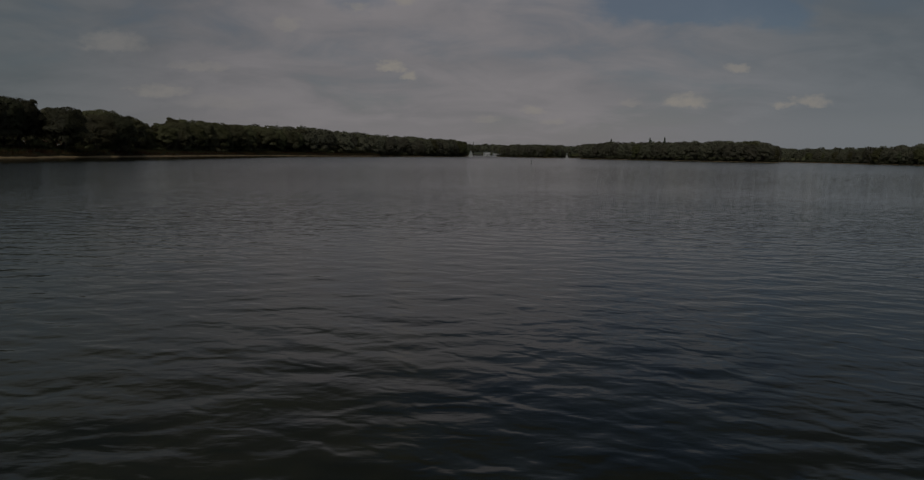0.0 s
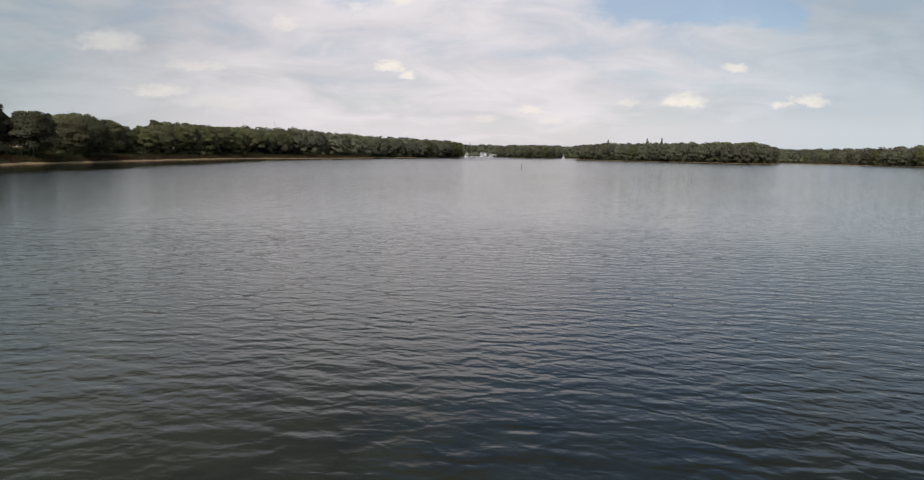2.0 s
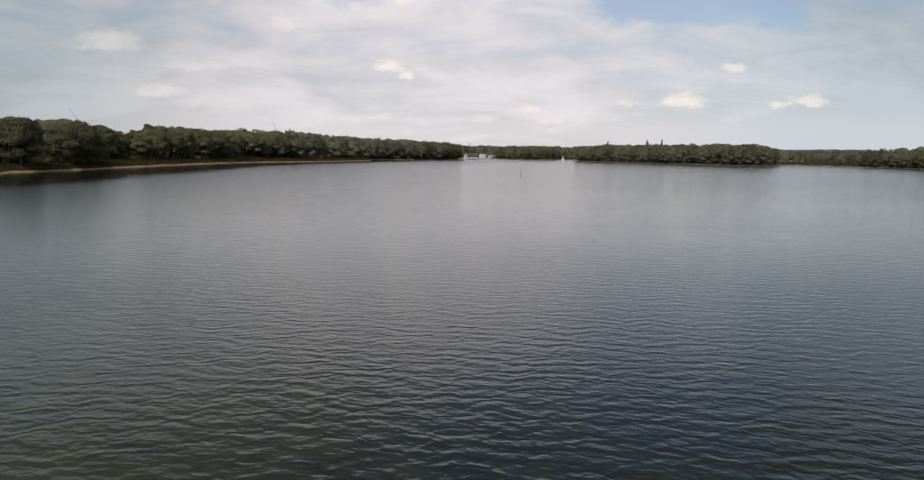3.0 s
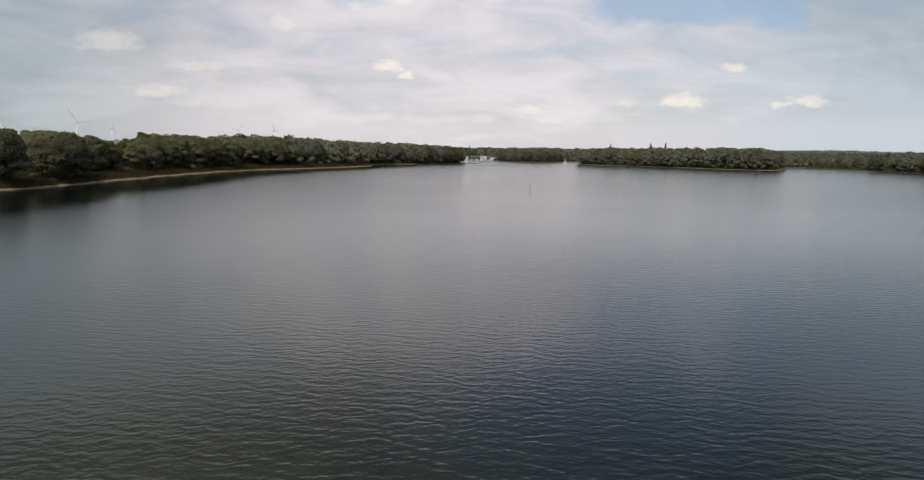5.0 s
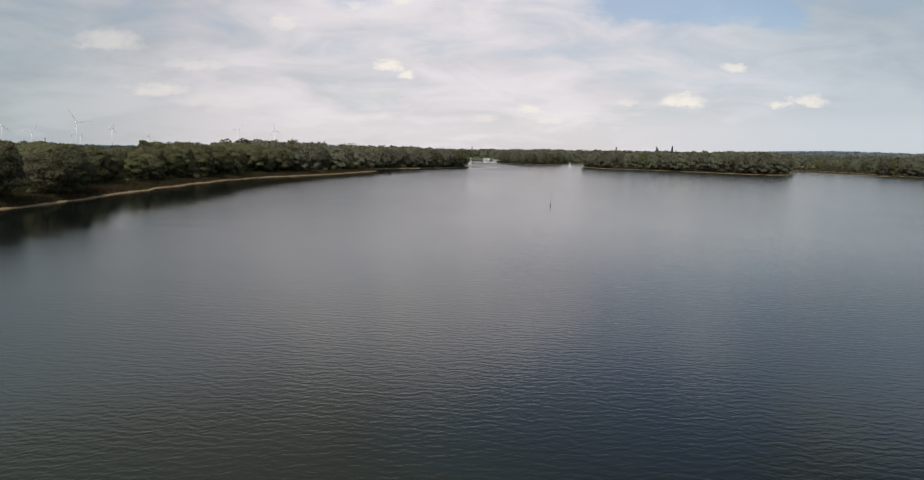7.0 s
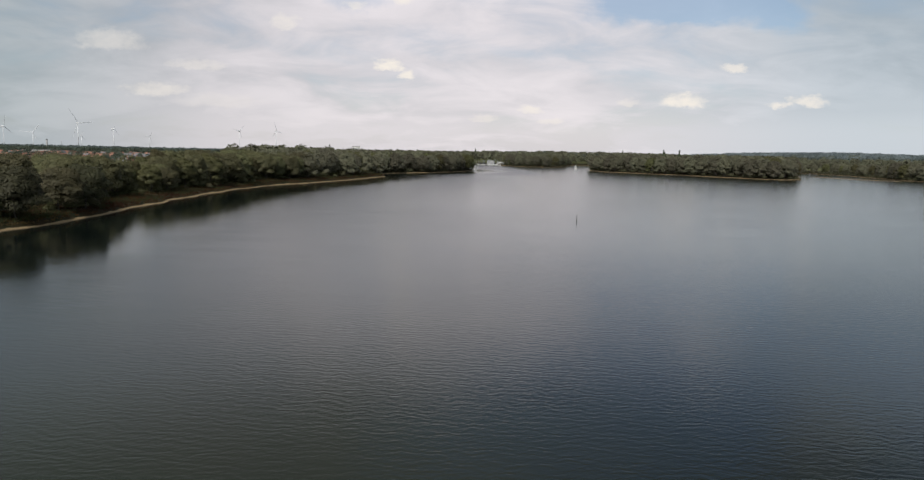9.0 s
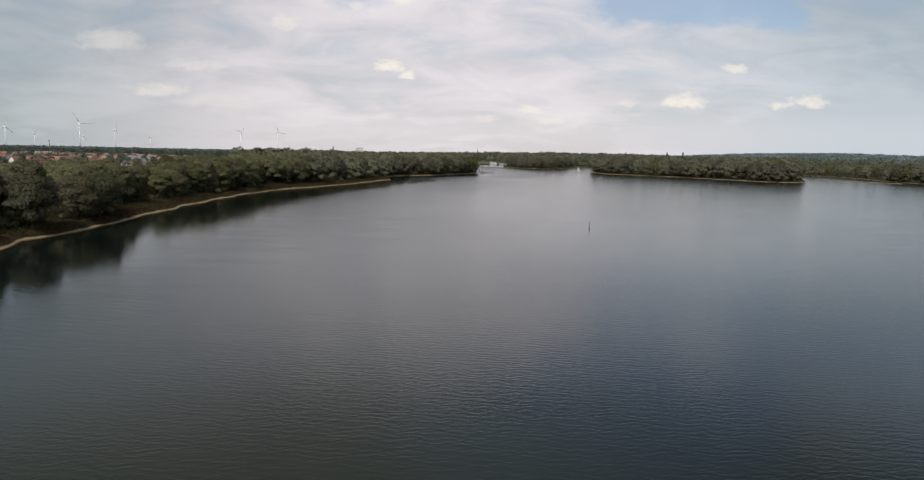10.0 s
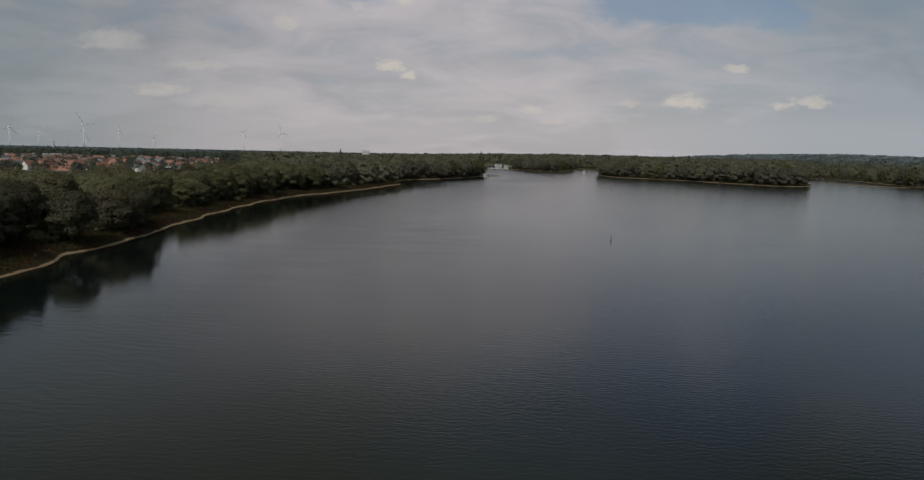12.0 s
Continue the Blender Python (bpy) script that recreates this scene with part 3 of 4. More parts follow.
def scatter(rng, x0, x1, y0, y1, spacing, keep, tries=6000):
    """Points at least spacing apart in a stretch of the plan, where keep(x, y, shore distance) holds."""
    cand = np.stack([rng.uniform(x0, x1, tries), rng.uniform(y0, y1, tries)], 1)
    d = shore(cand[:, 0], cand[:, 1])
    grid, out = {}, []
    for (x, y), s in zip(cand, d):
        if not keep(x, y, s):
            continue
        cell = (int(x // spacing), int(y // spacing))
        near = [p for i in (-1, 0, 1) for j in (-1, 0, 1) for p in grid.get((cell[0] + i, cell[1] + j), ())]
        if all((x - p[0]) ** 2 + (y - p[1]) ** 2 > spacing ** 2 for p in near):
            grid.setdefault(cell, []).append((x, y))
            out.append((x, y, s))
    return out


def plant(rng, kinds, weights, spots, scale, group):
    """A tree of its own at every spot, from the kinds by weight; scale(x, y, s) gives the size."""
    for x, y, s in spots:
        kind = kinds[rng.choice(len(kinds), p=weights)]
        k = scale(x, y, s) * (rng.uniform(0.90, 1.06) if len(spots) > 1 else 1.0)
        m = Matrix.LocRotScale((x, y, ground_z(x, y) - 0.05), Euler((0, 0, rng.uniform(0, 6.28))), (k * rng.uniform(0.95, 1.1), k * rng.uniform(0.95, 1.1), k))
        made = kind.get("used")
        if made:
            ob = copy_thing(kind["thing"], m)
            ob.matrix_basis = m
        else:
            kind["thing"].matrix_basis = m
            kind["used"] = True
            ob = kind["thing"]
        tagged(ob, group=group)


def near_bank(x, y, s):
    along = (x + 86) * -0.497 + (y - 150) * 0.868
    if -2 < along < 44 and abs((x + 86) * 0.868 + (y - 150) * 0.497) < 9.0:        # a lane between the trees
        return False
    deep = 25 if y < 300 else 25 + 0.18 * (y - 300)
    if y < 146:
        return 9.5 < s < deep + 4
    if 188 < y < 236:
        return 16.5 < s < deep + 6
    if y < 180:
        return 4.2 < s < deep
    return 9 < s < deep


def skyline(x, y, s):
    """Tree size along the near bank: two low stretches, a taller group beyond the second."""
    def hump(at, width):
        return math.exp(-((y - at) / width) ** 2)
    top = 14.2 + 1.1 * float(smooth01((y - 230) / 90)) + 1.0 * float(smooth01((y - 350) / 60))
    top += -2.0 * hump(161, 7) - 2.7 * hump(249, 14) + 1.5 * hump(285, 11) - 0.9 * hump(342, 10)
    return (top - 1.6) / 14.4 * (1 - 0.010 * min(max(17 - s, 0), 11))


rng = np.random.default_rng(11)
near_kinds = [{"thing": make_tree("oak_tree", "dark green broad-crowned oak on the lake bank", 21 + i, 14.4, 6.3 + 0.5 * i, 1.8, 17, 13000, 0.43, LEAF_OAK, loose=0.9)} for i in range(4)]
near_kinds += [{"thing": make_tree("ash_tree", "lighter yellow-green ash among bank oaks", 31 + i, 13.6, 5.2, 1.5, 13, 10000, 0.43, LEAF_ASH, loose=0.9)} for i in range(2)]
near_spots = scatter(rng, -160, -40, 92, 390, 7.6, near_bank, 9000)
# same build as the oaks, in the darkened leaf, for the dim left side
dark_kinds = [{"thing": make_tree("alder_tree", "bank tree with leaves darkened for the lens's dim left edge", 25 + i, 14.4, 6.4 + 0.5 * i, 1.8, 17, 13000, 0.43, LEAF_DARKENED, loose=0.9)} for i in range(2)]
plant(rng, near_kinds, [0.22, 0.2, 0.2, 0.18, 0.1, 0.1], [p for p in near_spots if p[1] > 178 or (p[1] > 150 and int(p[0] * 7) % 3 == 0)], skyline, "trees on the near bank")
plant(rng, dark_kinds, [0.5, 0.5], [p for p in near_spots if not (p[1] > 178 or (p[1] > 150 and int(p[0] * 7) % 3 == 0))], skyline, "trees on the near bank")

mid_kinds = [{"thing": make_tree("beech_tree", "dark green broadleaf tree in the wooded shore", 41 + i, 16.0, 6.4, 0.2, 12, 1900, 0.86, LEAF_SHORE_HAZE, loose=0.8, even=0.4)} for i in range(3)]
mid_kinds += [{"thing": make_tree("maple_tree", "yellow-green broadleaf tree in the wooded shore", 51 + i, 15.5, 5.6, 0.2, 10, 1800, 0.80, LEAF_ASH, loose=0.8, even=0.4)} for i in range(2)]
mid_kinds += [{"thing": make_tree("willow_tree", "pale grey-green willow at the water's edge", 61, 11.0, 4.8, 0.6, 8, 1000, 0.80, LEAF_WILLOW, loose=0.8, even=0.4)}]
mid_w = [0.24, 0.22, 0.2, 0.14, 0.12, 0.08]
plant(rng, mid_kinds, mid_w, scatter(rng, -140, 40, 388, 745, 9.2, lambda x, y, s: (8 if y < 500 else 2.5) < s < 40, 12000), lambda x, y, s: 0.97 + 0.08 * smooth01((y - 450) / 200), "trees on the headland")
plant(rng, mid_kinds, mid_w, scatter(rng, 165, 460, 595, 900, 9.4, lambda x, y, s: 3.5 < s < 30 and x < 455, 5000), lambda x, y, s: 1.08 + 0.12 * smooth01(s / 25), "trees on the wooded point")
plant(rng, mid_kinds, mid_w, scatter(rng, 85, 260, 1005, 1290, 11, lambda x, y, s: 3.5 < s < 22, 3000), lambda x, y, s: 1.1, "trees on the far point")
plant(rng, mid_kinds, mid_w, scatter(rng, 438, 560, 560, 920, 11, lambda x, y, s: 7 < s < 28, 3000), lambda x, y, s: 0.85, "trees on the far bank")

plant(rng, mid_kinds, mid_w, [(25.5, 733, 5), (20, 718, 6), (19, 744, 6), (12, 735, 9), (27, 722, 3), (9, 716, 8), (5, 700, 7)], lambda x, y, s: 0.92, "trees on the headland")

# tall slender poplars that stand out of the woods
poplar = {"thing": make_tree("poplar_tree", "tall slender dark poplar above the woods", 71, 25.0, 2.2, 3.0, 6, 900, 0.75, LEAF_CONIFER, slender=True)}
for x, y, k in ((208.5, 822, 0.91), (244, 778, 0.955), (256, 760, 0.96), (249, 790, 0.86), (-135, 800, 0.90), (53, 1500, 0.95)):
    plant(rng, [poplar], [1.0], [(x, y, 10)], lambda *a: k, "poplars")


# ---- woods too many to count ----
def woods(name, label, seed, spots, height, radius, leaves, size, mat, even=0.4):
    """One mesh of many crowns."""
    r = np.random.default_rng(seed)
    shapes = []
    for i in range(6):
        lobes = crown_lobes(r, height, radius, height * 0.12, 7, 0.94)
        shapes.append(leaf_cloud(r, lobes, leaves * 2, size * 0.8, 0.6, even))
    allq, alln = [], []
    spots = np.array([p for p in spots if p[2] < 75 or (1250 < p[1] < 1420) or p[1] > 1720 or r.random() < 0.32])     # thinner inside, where nobody sees the floor
    zs = terrain(spots[:, 0], spots[:, 1])
    for (x, y, s), z in zip(spots, zs):
        q4, n4 = shapes[r.integers(6)]
        a, k = r.uniform(0, 6.28), r.uniform(0.86, 1.1)
        c, sn = math.cos(a) * k, math.sin(a) * k
        turned = np.stack([q4[..., 0] * c - q4[..., 1] * sn + x, q4[..., 0] * sn + q4[..., 1] * c + y, q4[..., 2] * k + z], -1)
        allq.append(turned)
        alln.append(np.stack([(n4[:, 0] * c - n4[:, 1] * sn) / k, (n4[:, 0] * sn + n4[:, 1] * c) / k, n4[:, 2]], -1))
    return tagged(new(name, leaves_mesh(name, (np.concatenate(allq), np.concatenate(alln)), mat)), label, "woods", kind="stuff")


wr = np.random.default_rng(3)
woods("woods", "mixed green woods behind the headland", 1, scatter(wr, -330, 20, 430, 1000, 9.5, lambda x, y, s: (s > 37 if y < 745 else s > 4) and x > -0.285 * y - 10 and (y > 470 or s > 60), 9000), 17.0, 6.2, 90, 2.25, LEAF_WOODS_HAZE)
woods("woods", "mixed green woods on the wooded point", 2, scatter(wr, 180, 900, 640, 1320, 12, lambda x, y, s: s > 28 and (y < 950 or x < 640), 9000), 18.0, 7.0, 90, 2.5, LEAF_WOODS_HAZE)
woods("woods", "woods on the far bank", 4, scatter(wr, 440, 1150, 330, 1000, 14, lambda x, y, s: s > 26, 5000), 13.5, 7.4, 80, 2.5, LEAF_WOODS_HAZE)
woods("woods", "woods behind the marina and far point", 5, scatter(wr, -260, 420, 1000, 1700, 14, lambda x, y, s: s > (6 if y > 1285 else 20 if x > 105 else 20 if 35 < x else 6), 9000), 17.5, 7.6, 85, 2.55, LEAF_WOODS_HAZE)
woods("distant_woods", "distant woods on flat land, leaf colour blued for haze", 6, scatter(wr, -1900, 2200, 1350, 2750, 34, lambda x, y, s: (x > -120 or y > 1500) and abs(x) < 0.74 * y + 200, 9000), 13, 18, 80, 4.4, LEAF_FAR_HAZE, even=0.75)
woods("distant_woods", "far hill woods with blue haze put into the leaf colour", 13, scatter(wr, -2200, 3300, 2750, 4650, 52, lambda x, y, s: abs(x) < 0.74 * y + 200, 7000), 6.5, 32, 75, 6.5, LEAF_HILL_HAZE, even=0.9)
woods("distant_woods", "tree belt beyond the village", 7, scatter(wr, -1500, 100, 1130, 1560, 16, lambda x, y, s: x < -100 and abs(x) < 0.74 * y + 150, 6000), 12.5, 8, 60, 2.6, LEAF_BELT, even=0.6)
woods("woods", "woods on the shore behind", 8, scatter(wr, -330, 620, -420, -230, 16, lambda x, y, s: s > 8, 2500), 16, 8, 50, 3.5, LEAF_WOODS_HAZE)
woods("woods", "woods on the bank beside the start", 9, scatter(wr, -230, -60, -220, 92, 12, lambda x, y, s: s > 12, 3000), 13.2, 6, 110, 1.9, LEAF_WOODS_HAZE)
woods("garden_trees", "garden trees between village houses", 10, scatter(wr, -900, -95, 150, 1130, 10.5, lambda x, y, s: s > 34 and (x < -0.50 * y or math.sin(x * 1.7) * math.sin(y * 1.3) > -0.25) and abs(x) < 0.74 * y + 60 and x < -0.27 * y + 20 and y > 0.55 * (900 + x), 4600), 8.6, 4.4, 90, 1.15, LEAF_BELT)
woods("garden_trees", "low trees and shrubs behind the bank", 12, scatter(wr, -420, -95, 130, 520, 9, lambda x, y, s: s > 30 and abs(x) < 0.74 * y + 60 and x < -0.27 * y + 20 and y <= 0.55 * (900 + x), 2600), 6.2, 3.8, 110, 0.95, LEAF_OAK)

woods("garden_trees", "dark trees between the bank and the village", 14, scatter(wr, -340, -105, 150, 470, 9.0, lambda x, y, s: 32 < s < 120 and x < -0.44 * y, 2400), 9.5, 4.6, 150, 0.95, LEAF_OAK)


def undergrowth(name, label, seed, spots, size, mat):
    """Low shrubs filling the wood's floor, joined in one mesh."""
    r = np.random.default_rng(seed)
    shapes = [leaf_cloud(r, [((0, 0, 0.9), (1.6, 1.6, 1.2)), ((1.2, 0.4, 0.6), (1.0, 1.1, 0.9)), ((-0.8, -1.0, 0.7), (1.1, 1.0, 1.0))], int(150 / size), size * 0.75) for i in range(5)]
    spots = np.array(spots)
    z = terrain(spots[:, 0], spots[:, 1])
    out, ways = [], []
    for (x, y, s), h in zip(spots, z):
        k = r.uniform(0.7, 1.5)
        a = r.uniform(0, 6.28)
        q4, n4 = shapes[r.integers(5)]
        q4 = q4 * k
        ways.append(np.stack([n4[:, 0] * math.cos(a) - n4[:, 1] * math.sin(a), n4[:, 0] * math.sin(a) + n4[:, 1] * math.cos(a), n4[:, 2]], -1))
        out.append(np.stack([q4[..., 0] * math.cos(a) - q4[..., 1] * math.sin(a) + x, q4[..., 0] * math.sin(a) + q4[..., 1] * math.cos(a) + y, q4[..., 2] + h], -1))
    return tagged(new(name, leaves_mesh(name, (np.concatenate(out), np.concatenate(ways)), mat)), label, "shrubs", kind="stuff")


undergrowth("undergrowth", "dark shrubs under the bank trees", 5, scatter(wr, -160, -38, 92, 540, 3.4, lambda x, y, s: near_bank(x, y, s - 1.5) and math.sin(x * 0.19) + math.sin(y * 0.13) > -1.1, 9000), 0.45, LEAF_OAK)
undergrowth("undergrowth", "shrubs along the far wooded shores", 6, [p for box4 in ((-60, 40, 500, 760), (165, 470, 590, 930), (85, 260, 1000, 1300), (436, 520, 560, 920)) for p in scatter(wr, *box4, 5.0, lambda x, y, s: 3.0 < s < 13, 7000)], 0.8, LEAF_DARKENED)


def tufts(name, label, seed, spots, height, mat, blades=14):
    """Grass and reed tufts joined in one mesh."""
    r = np.random.default_rng(seed)
    spots = np.array(spots)
    z = terrain(spots[:, 0], spots[:, 1])
    n = len(spots) * blades
    base = np.repeat(np.stack([spots[:, 0], spots[:, 1], z - 0.03], 1), blades, 0) + np.concatenate([r.normal(0, 0.32, (n, 2)), np.zeros((n, 1))], 1)
    a = r.uniform(0, 6.28, n)
    w = np.stack([np.cos(a), np.sin(a), 0 * a], 1) * 0.12
    tip = np.stack([r.normal(0, 0.25, n), r.normal(0, 0.25, n), np.ones(n)], 1) * (height * r.uniform(0.55, 1.2, n))[:, None]
    verts = np.stack([base - w, base + w, base + tip], 1).reshape(-1, 3)
    return tagged(new(name, mesh(name, verts, np.arange(n * 3).reshape(-1, 3), mat)), label, "grass", kind="stuff")


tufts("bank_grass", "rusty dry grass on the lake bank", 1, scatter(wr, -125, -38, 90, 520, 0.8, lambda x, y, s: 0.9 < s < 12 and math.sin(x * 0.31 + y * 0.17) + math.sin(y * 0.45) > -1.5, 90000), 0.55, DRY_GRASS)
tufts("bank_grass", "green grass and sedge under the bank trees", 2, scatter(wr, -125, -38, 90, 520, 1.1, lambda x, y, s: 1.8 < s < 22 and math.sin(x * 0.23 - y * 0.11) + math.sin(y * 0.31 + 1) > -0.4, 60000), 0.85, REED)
bush_spots = scatter(wr, -110, -38, 120, 505, 9.0, lambda x, y, s: 4.2 < s < 8.5 and (math.sin(y * 0.047) > 0.25 or y > 420), 2500)
for i, (x, y, s) in enumerate(bush_spots):
    if i == 0:
        r2 = np.random.default_rng(8)
        bush = new("bush")
        part("stem", tube("stem", BARK, [(0, 0, -0.3), (0.1, 0, 0.6), (0.2, 0.1, 1.3)], [0.09, 0.06, 0.03], 5), bush)
        part("crown", leaves_mesh("crown", leaf_cloud(r2, [((0, 0, 1.2), (1.5, 1.4, 1.2)), ((1.0, 0.5, 0.9), (1.0, 1.0, 0.9)), ((-0.9, -0.6, 1.0), (1.1, 1.0, 0.9))], 1300, 0.22), LEAF_OAK), bush)
        tagged(bush, "yellow-green low bush by the sandy edge", "bush", "bushes on the bank")
        bush.matrix_basis = Matrix.LocRotScale((x, y, ground_z(x, y)), Euler((0, 0, 1)), (1, 1, 1))
    else:
        k = rng.uniform(0.7, 1.5)
        m = Matrix.LocRotScale((x, y, ground_z(x, y)), Euler((0, 0, rng.uniform(0, 6))), (k, k, k))
        copy_thing(bush, m).matrix_basis = m


# ---- village houses ----
def gable_solid(name, mat, w, d, eave, ridge):
    """House body: walls with gables at the two ends of d, ridge along y."""
    bm = bmesh.new()
    a, b = w / 2, d / 2
    ring = [(-a, 0), (a, 0), (a, eave), (0, ridge), (-a, eave)]
    front = [bm.verts.new((x, -b, z)) for x, z in ring]
    back = [bm.verts.new((x, b, z)) for x, z in ring]
    bm.faces.new(front)
    bm.faces.new(list(reversed(back)))
    for i in range(5):
        j = (i + 1) % 5
        bm.faces.new((front[i], back[i], back[j], front[j]))
    return bm_mesh(name, bm, mat)


def roof_slab(name, mat, w, d, eave, ridge, side):
    """One thick roof slope with overhang."""
    a, b, over, thick = w / 2, d / 2 + 0.35, 0.45, 0.22
    fall = (ridge - eave) / a
    x0, x1 = 0.0, (a + over) * side
    z0, z1 = ridge + 0.04, eave - over * fall + 0.04
    bm = bmesh.new()
    low = [bm.verts.new(p) for p in ((x0, -b, z0), (x1, -b, z1), (x1, b, z1), (x0, b, z0))]
    high = [bm.verts.new((v.co.x, v.co.y, v.co.z + thick)) for v in low]
    bm.faces.new(low)
    bm.faces.new(high)
    for i in range(4):
        j = (i + 1) % 4
        bm.faces.new((low[i], low[j], high[j], high[i]))
    return bm_mesh(name, bm, mat)


def add_window(parent, x, y, z, w, h, facing):
    """A window with frame, pane and sill; facing: 'x' or 'y', signed."""
    axis, sign = facing[1], 1 if facing[0] == "+" else -1
    f = 0.10
    bm = bmesh.new()
    for x0, x1, z0, z1, y0 in ((-w / 2, w / 2, h - f, h, -0.08), (-w / 2 - 0.1, w / 2 + 0.1, -0.04, f, -0.18), (-w / 2, -w / 2 + f, f, h - f, -0.08), (w / 2 - f, w / 2, f, h - f, -0.08), (-f / 3, f / 3, f, h - f, -0.08)):
        bmesh.ops.create_cube(bm, size=1, matrix=Matrix.LocRotScale(((x0 + x1) / 2, (y0 + 0.04) / 2, (z0 + z1) / 2), None, (x1 - x0, 0.04 - y0, z1 - z0)))
    win = part("window", bm_mesh("window", bm, WINDOW_FRAME), parent, "", pose(x, y, z, 0, 0, {("x", 1): 90, ("x", -1): -90, ("y", 1): 180, ("y", -1): 0}[(axis, sign)]))
    part("pane", box("pane", GLASS_PANE, -w / 2 + f, w / 2 - f, -0.03, 0.0, f, h - f), win)


def make_house(label, w, d, eave, ridge, wall, roof, rows):
    house = new("house")
    part("wall", gable_solid("wall", wall, w, d, eave, ridge), house)
    for side in (-1, 1):
        part("roof", roof_slab("roof", roof, w, d, eave, ridge, side), house)
    part("chimney", box("chimney", BRICK_WALL, 0.5, 1.2, -0.4, 0.4, ridge - 1.4, ridge + 1.1, 0.04), house)
    part("door", box("door", DOOR_PAINT, -0.5, 0.5, -d / 2 - 0.06, -d / 2 + 0.02, 0.05, 2.15), house)
    for z in rows:
        for x in (-w * 0.3, w * 0.3):
            add_window(house, x, -d / 2 - 0.02, z, 1.5, 1.35, "-y")
        for y in np.linspace(-d / 2 + 1.8, d / 2 - 1.8, max(2, int(d / 5.5))):
            add_window(house, w / 2 + 0.02, float(y), z, 1.4, 1.35, "+x")
    add_window(house, 0, -d / 2 - 0.02, eave + (ridge - eave) * 0.25, 1.2, 1.2, "-y")
    return tagged(house, label, "house", "village houses")


house_kinds = [make_house("white rendered house with a red tiled gable roof", 9.0, 10.5, 5.0, 9.6, WHITE_WALL, RED_TILE, (0.9, 3.4)),
               make_house("red brick house with a red tiled gable roof", 9.5, 12.0, 4.6, 9.4, BRICK_WALL, RED_TILE, (0.9, 3.2)),
               make_house("red brick terrace with a long red tiled roof", 9.0, 24.0, 5.2, 9.2, BRICK_WALL, RED_TILE, (0.9, 3.5)),
               make_house("white house with a dark grey tiled roof", 9.0, 11.0, 5.2, 9.8, WHITE_WALL, GREY_TILE, (0.9, 3.5)),
               make_house("brick house with a grey tiled roof", 10.0, 13.0, 4.8, 9.2, BRICK_WALL, GREY_TILE, (0.9, 3.3))]
used = set()
hr = np.random.default_rng(17)


def put_house(i, x, y, turn):
    k = float(hr.uniform(0.62, 0.84))
    m = pose(x, y, ground_z(x, y) - 0.1, 0, 0, turn) @ Matrix.Diagonal((k, k, k, 1))
    if i in used:
        copy_thing(house_kinds[i], m).matrix_basis = m
    else:
        house_kinds[i].matrix_basis = m
        used.add(i)


placed = [(0, -196, 520, 24), (0, -246, 662, -40), (3, -270, 610, -30), (0, -270, 760, 35), (0, -290, 730, -38), (1, -239, 492, 12), (2, -295, 575, 80), (1, -320, 630, 10),
          (2, -350, 660, 70), (2, -232, 706, 96), (2, -262, 690, 80), (3, -222, 560, 30), (2, -215, 620, 95)]
for i, x, y, turn in placed:
    put_house(i, x, y, turn)
for x, y, s in scatter(hr, -830, -200, 520, 1080, 21.0, lambda x, y, s: s > 130 and abs(x) < 0.72 * y + 20 and x < -0.285 * y - 60 and y < 1090, 3500):
    if min((x - p[1]) ** 2 + (y - p[2]) ** 2 for p in placed) > 24 ** 2:
        put_house(int(hr.choice(5, p=[0.14, 0.24, 0.24, 0.13, 0.25])), x, y, float(hr.choice([70, -20, 160, 250]) + hr.normal(0, 9)))


def make_block(name, label, w, d, h, wall, floors, bays, x, y, turn):
    """A flat-roofed building with rows of windows."""
    b = new(name)
    part("wall", box("wall", wall, -w / 2, w / 2, -d / 2, d / 2, 0, h), b)
    part("roof", box("roof", GREY_TILE, -w / 2 - 0.3, w / 2 + 0.3, -d / 2 - 0.3, d / 2 + 0.3, h + 0.003, h + 0.45), b)
    part("door", box("door", DOOR_PAINT, -w * 0.05, w * 0.05, -d / 2 - 0.06, -d / 2 + 0.02, 0.05, 2.3), b)
    for f in range(floors):
        for k in range(bays):
            wx = -w / 2 + (k + 0.5) * w / bays
            if f == 0 and abs(wx) < w * 0.05 + 0.9:
                continue
            add_window(b, wx, -d / 2 - 0.02, 1.0 + f * (h - 0.6) / floors, w / bays * 0.62, 1.6, "-y")
    b.matrix_basis = pose(x, y, ground_z(x, y) - 0.1, 0, 0, turn)
    return tagged(b, label, "building")


make_block("warehouse", "long white flat-roofed hall beyond the village", 28, 22, 8.5, WHITE_WALL, 1, 6, -580, 1000, 25)
make_block("apartment_block", "low brick block with white window bands", 20, 9, 5.6, BRICK_WALL, 2, 8, -214, 360, 32)
make_block("tower_block", "white tower block above the woods", 9, 9, 21.0, WHITE_WALL, 6, 3, -119, 900, 10)


# ---- stack and mast beyond the village ----
def lathe(name, mat, profile, sides=16):
    return tube(name, mat, [(0, 0, z) for r, z in profile], [r for r, z in profile], sides)


stack = new("chimney_stack")
part("shaft", lathe("shaft", STACK_CONCRETE, [(2.6, -1), (2.2, 12), (1.8, 30)]), stack)
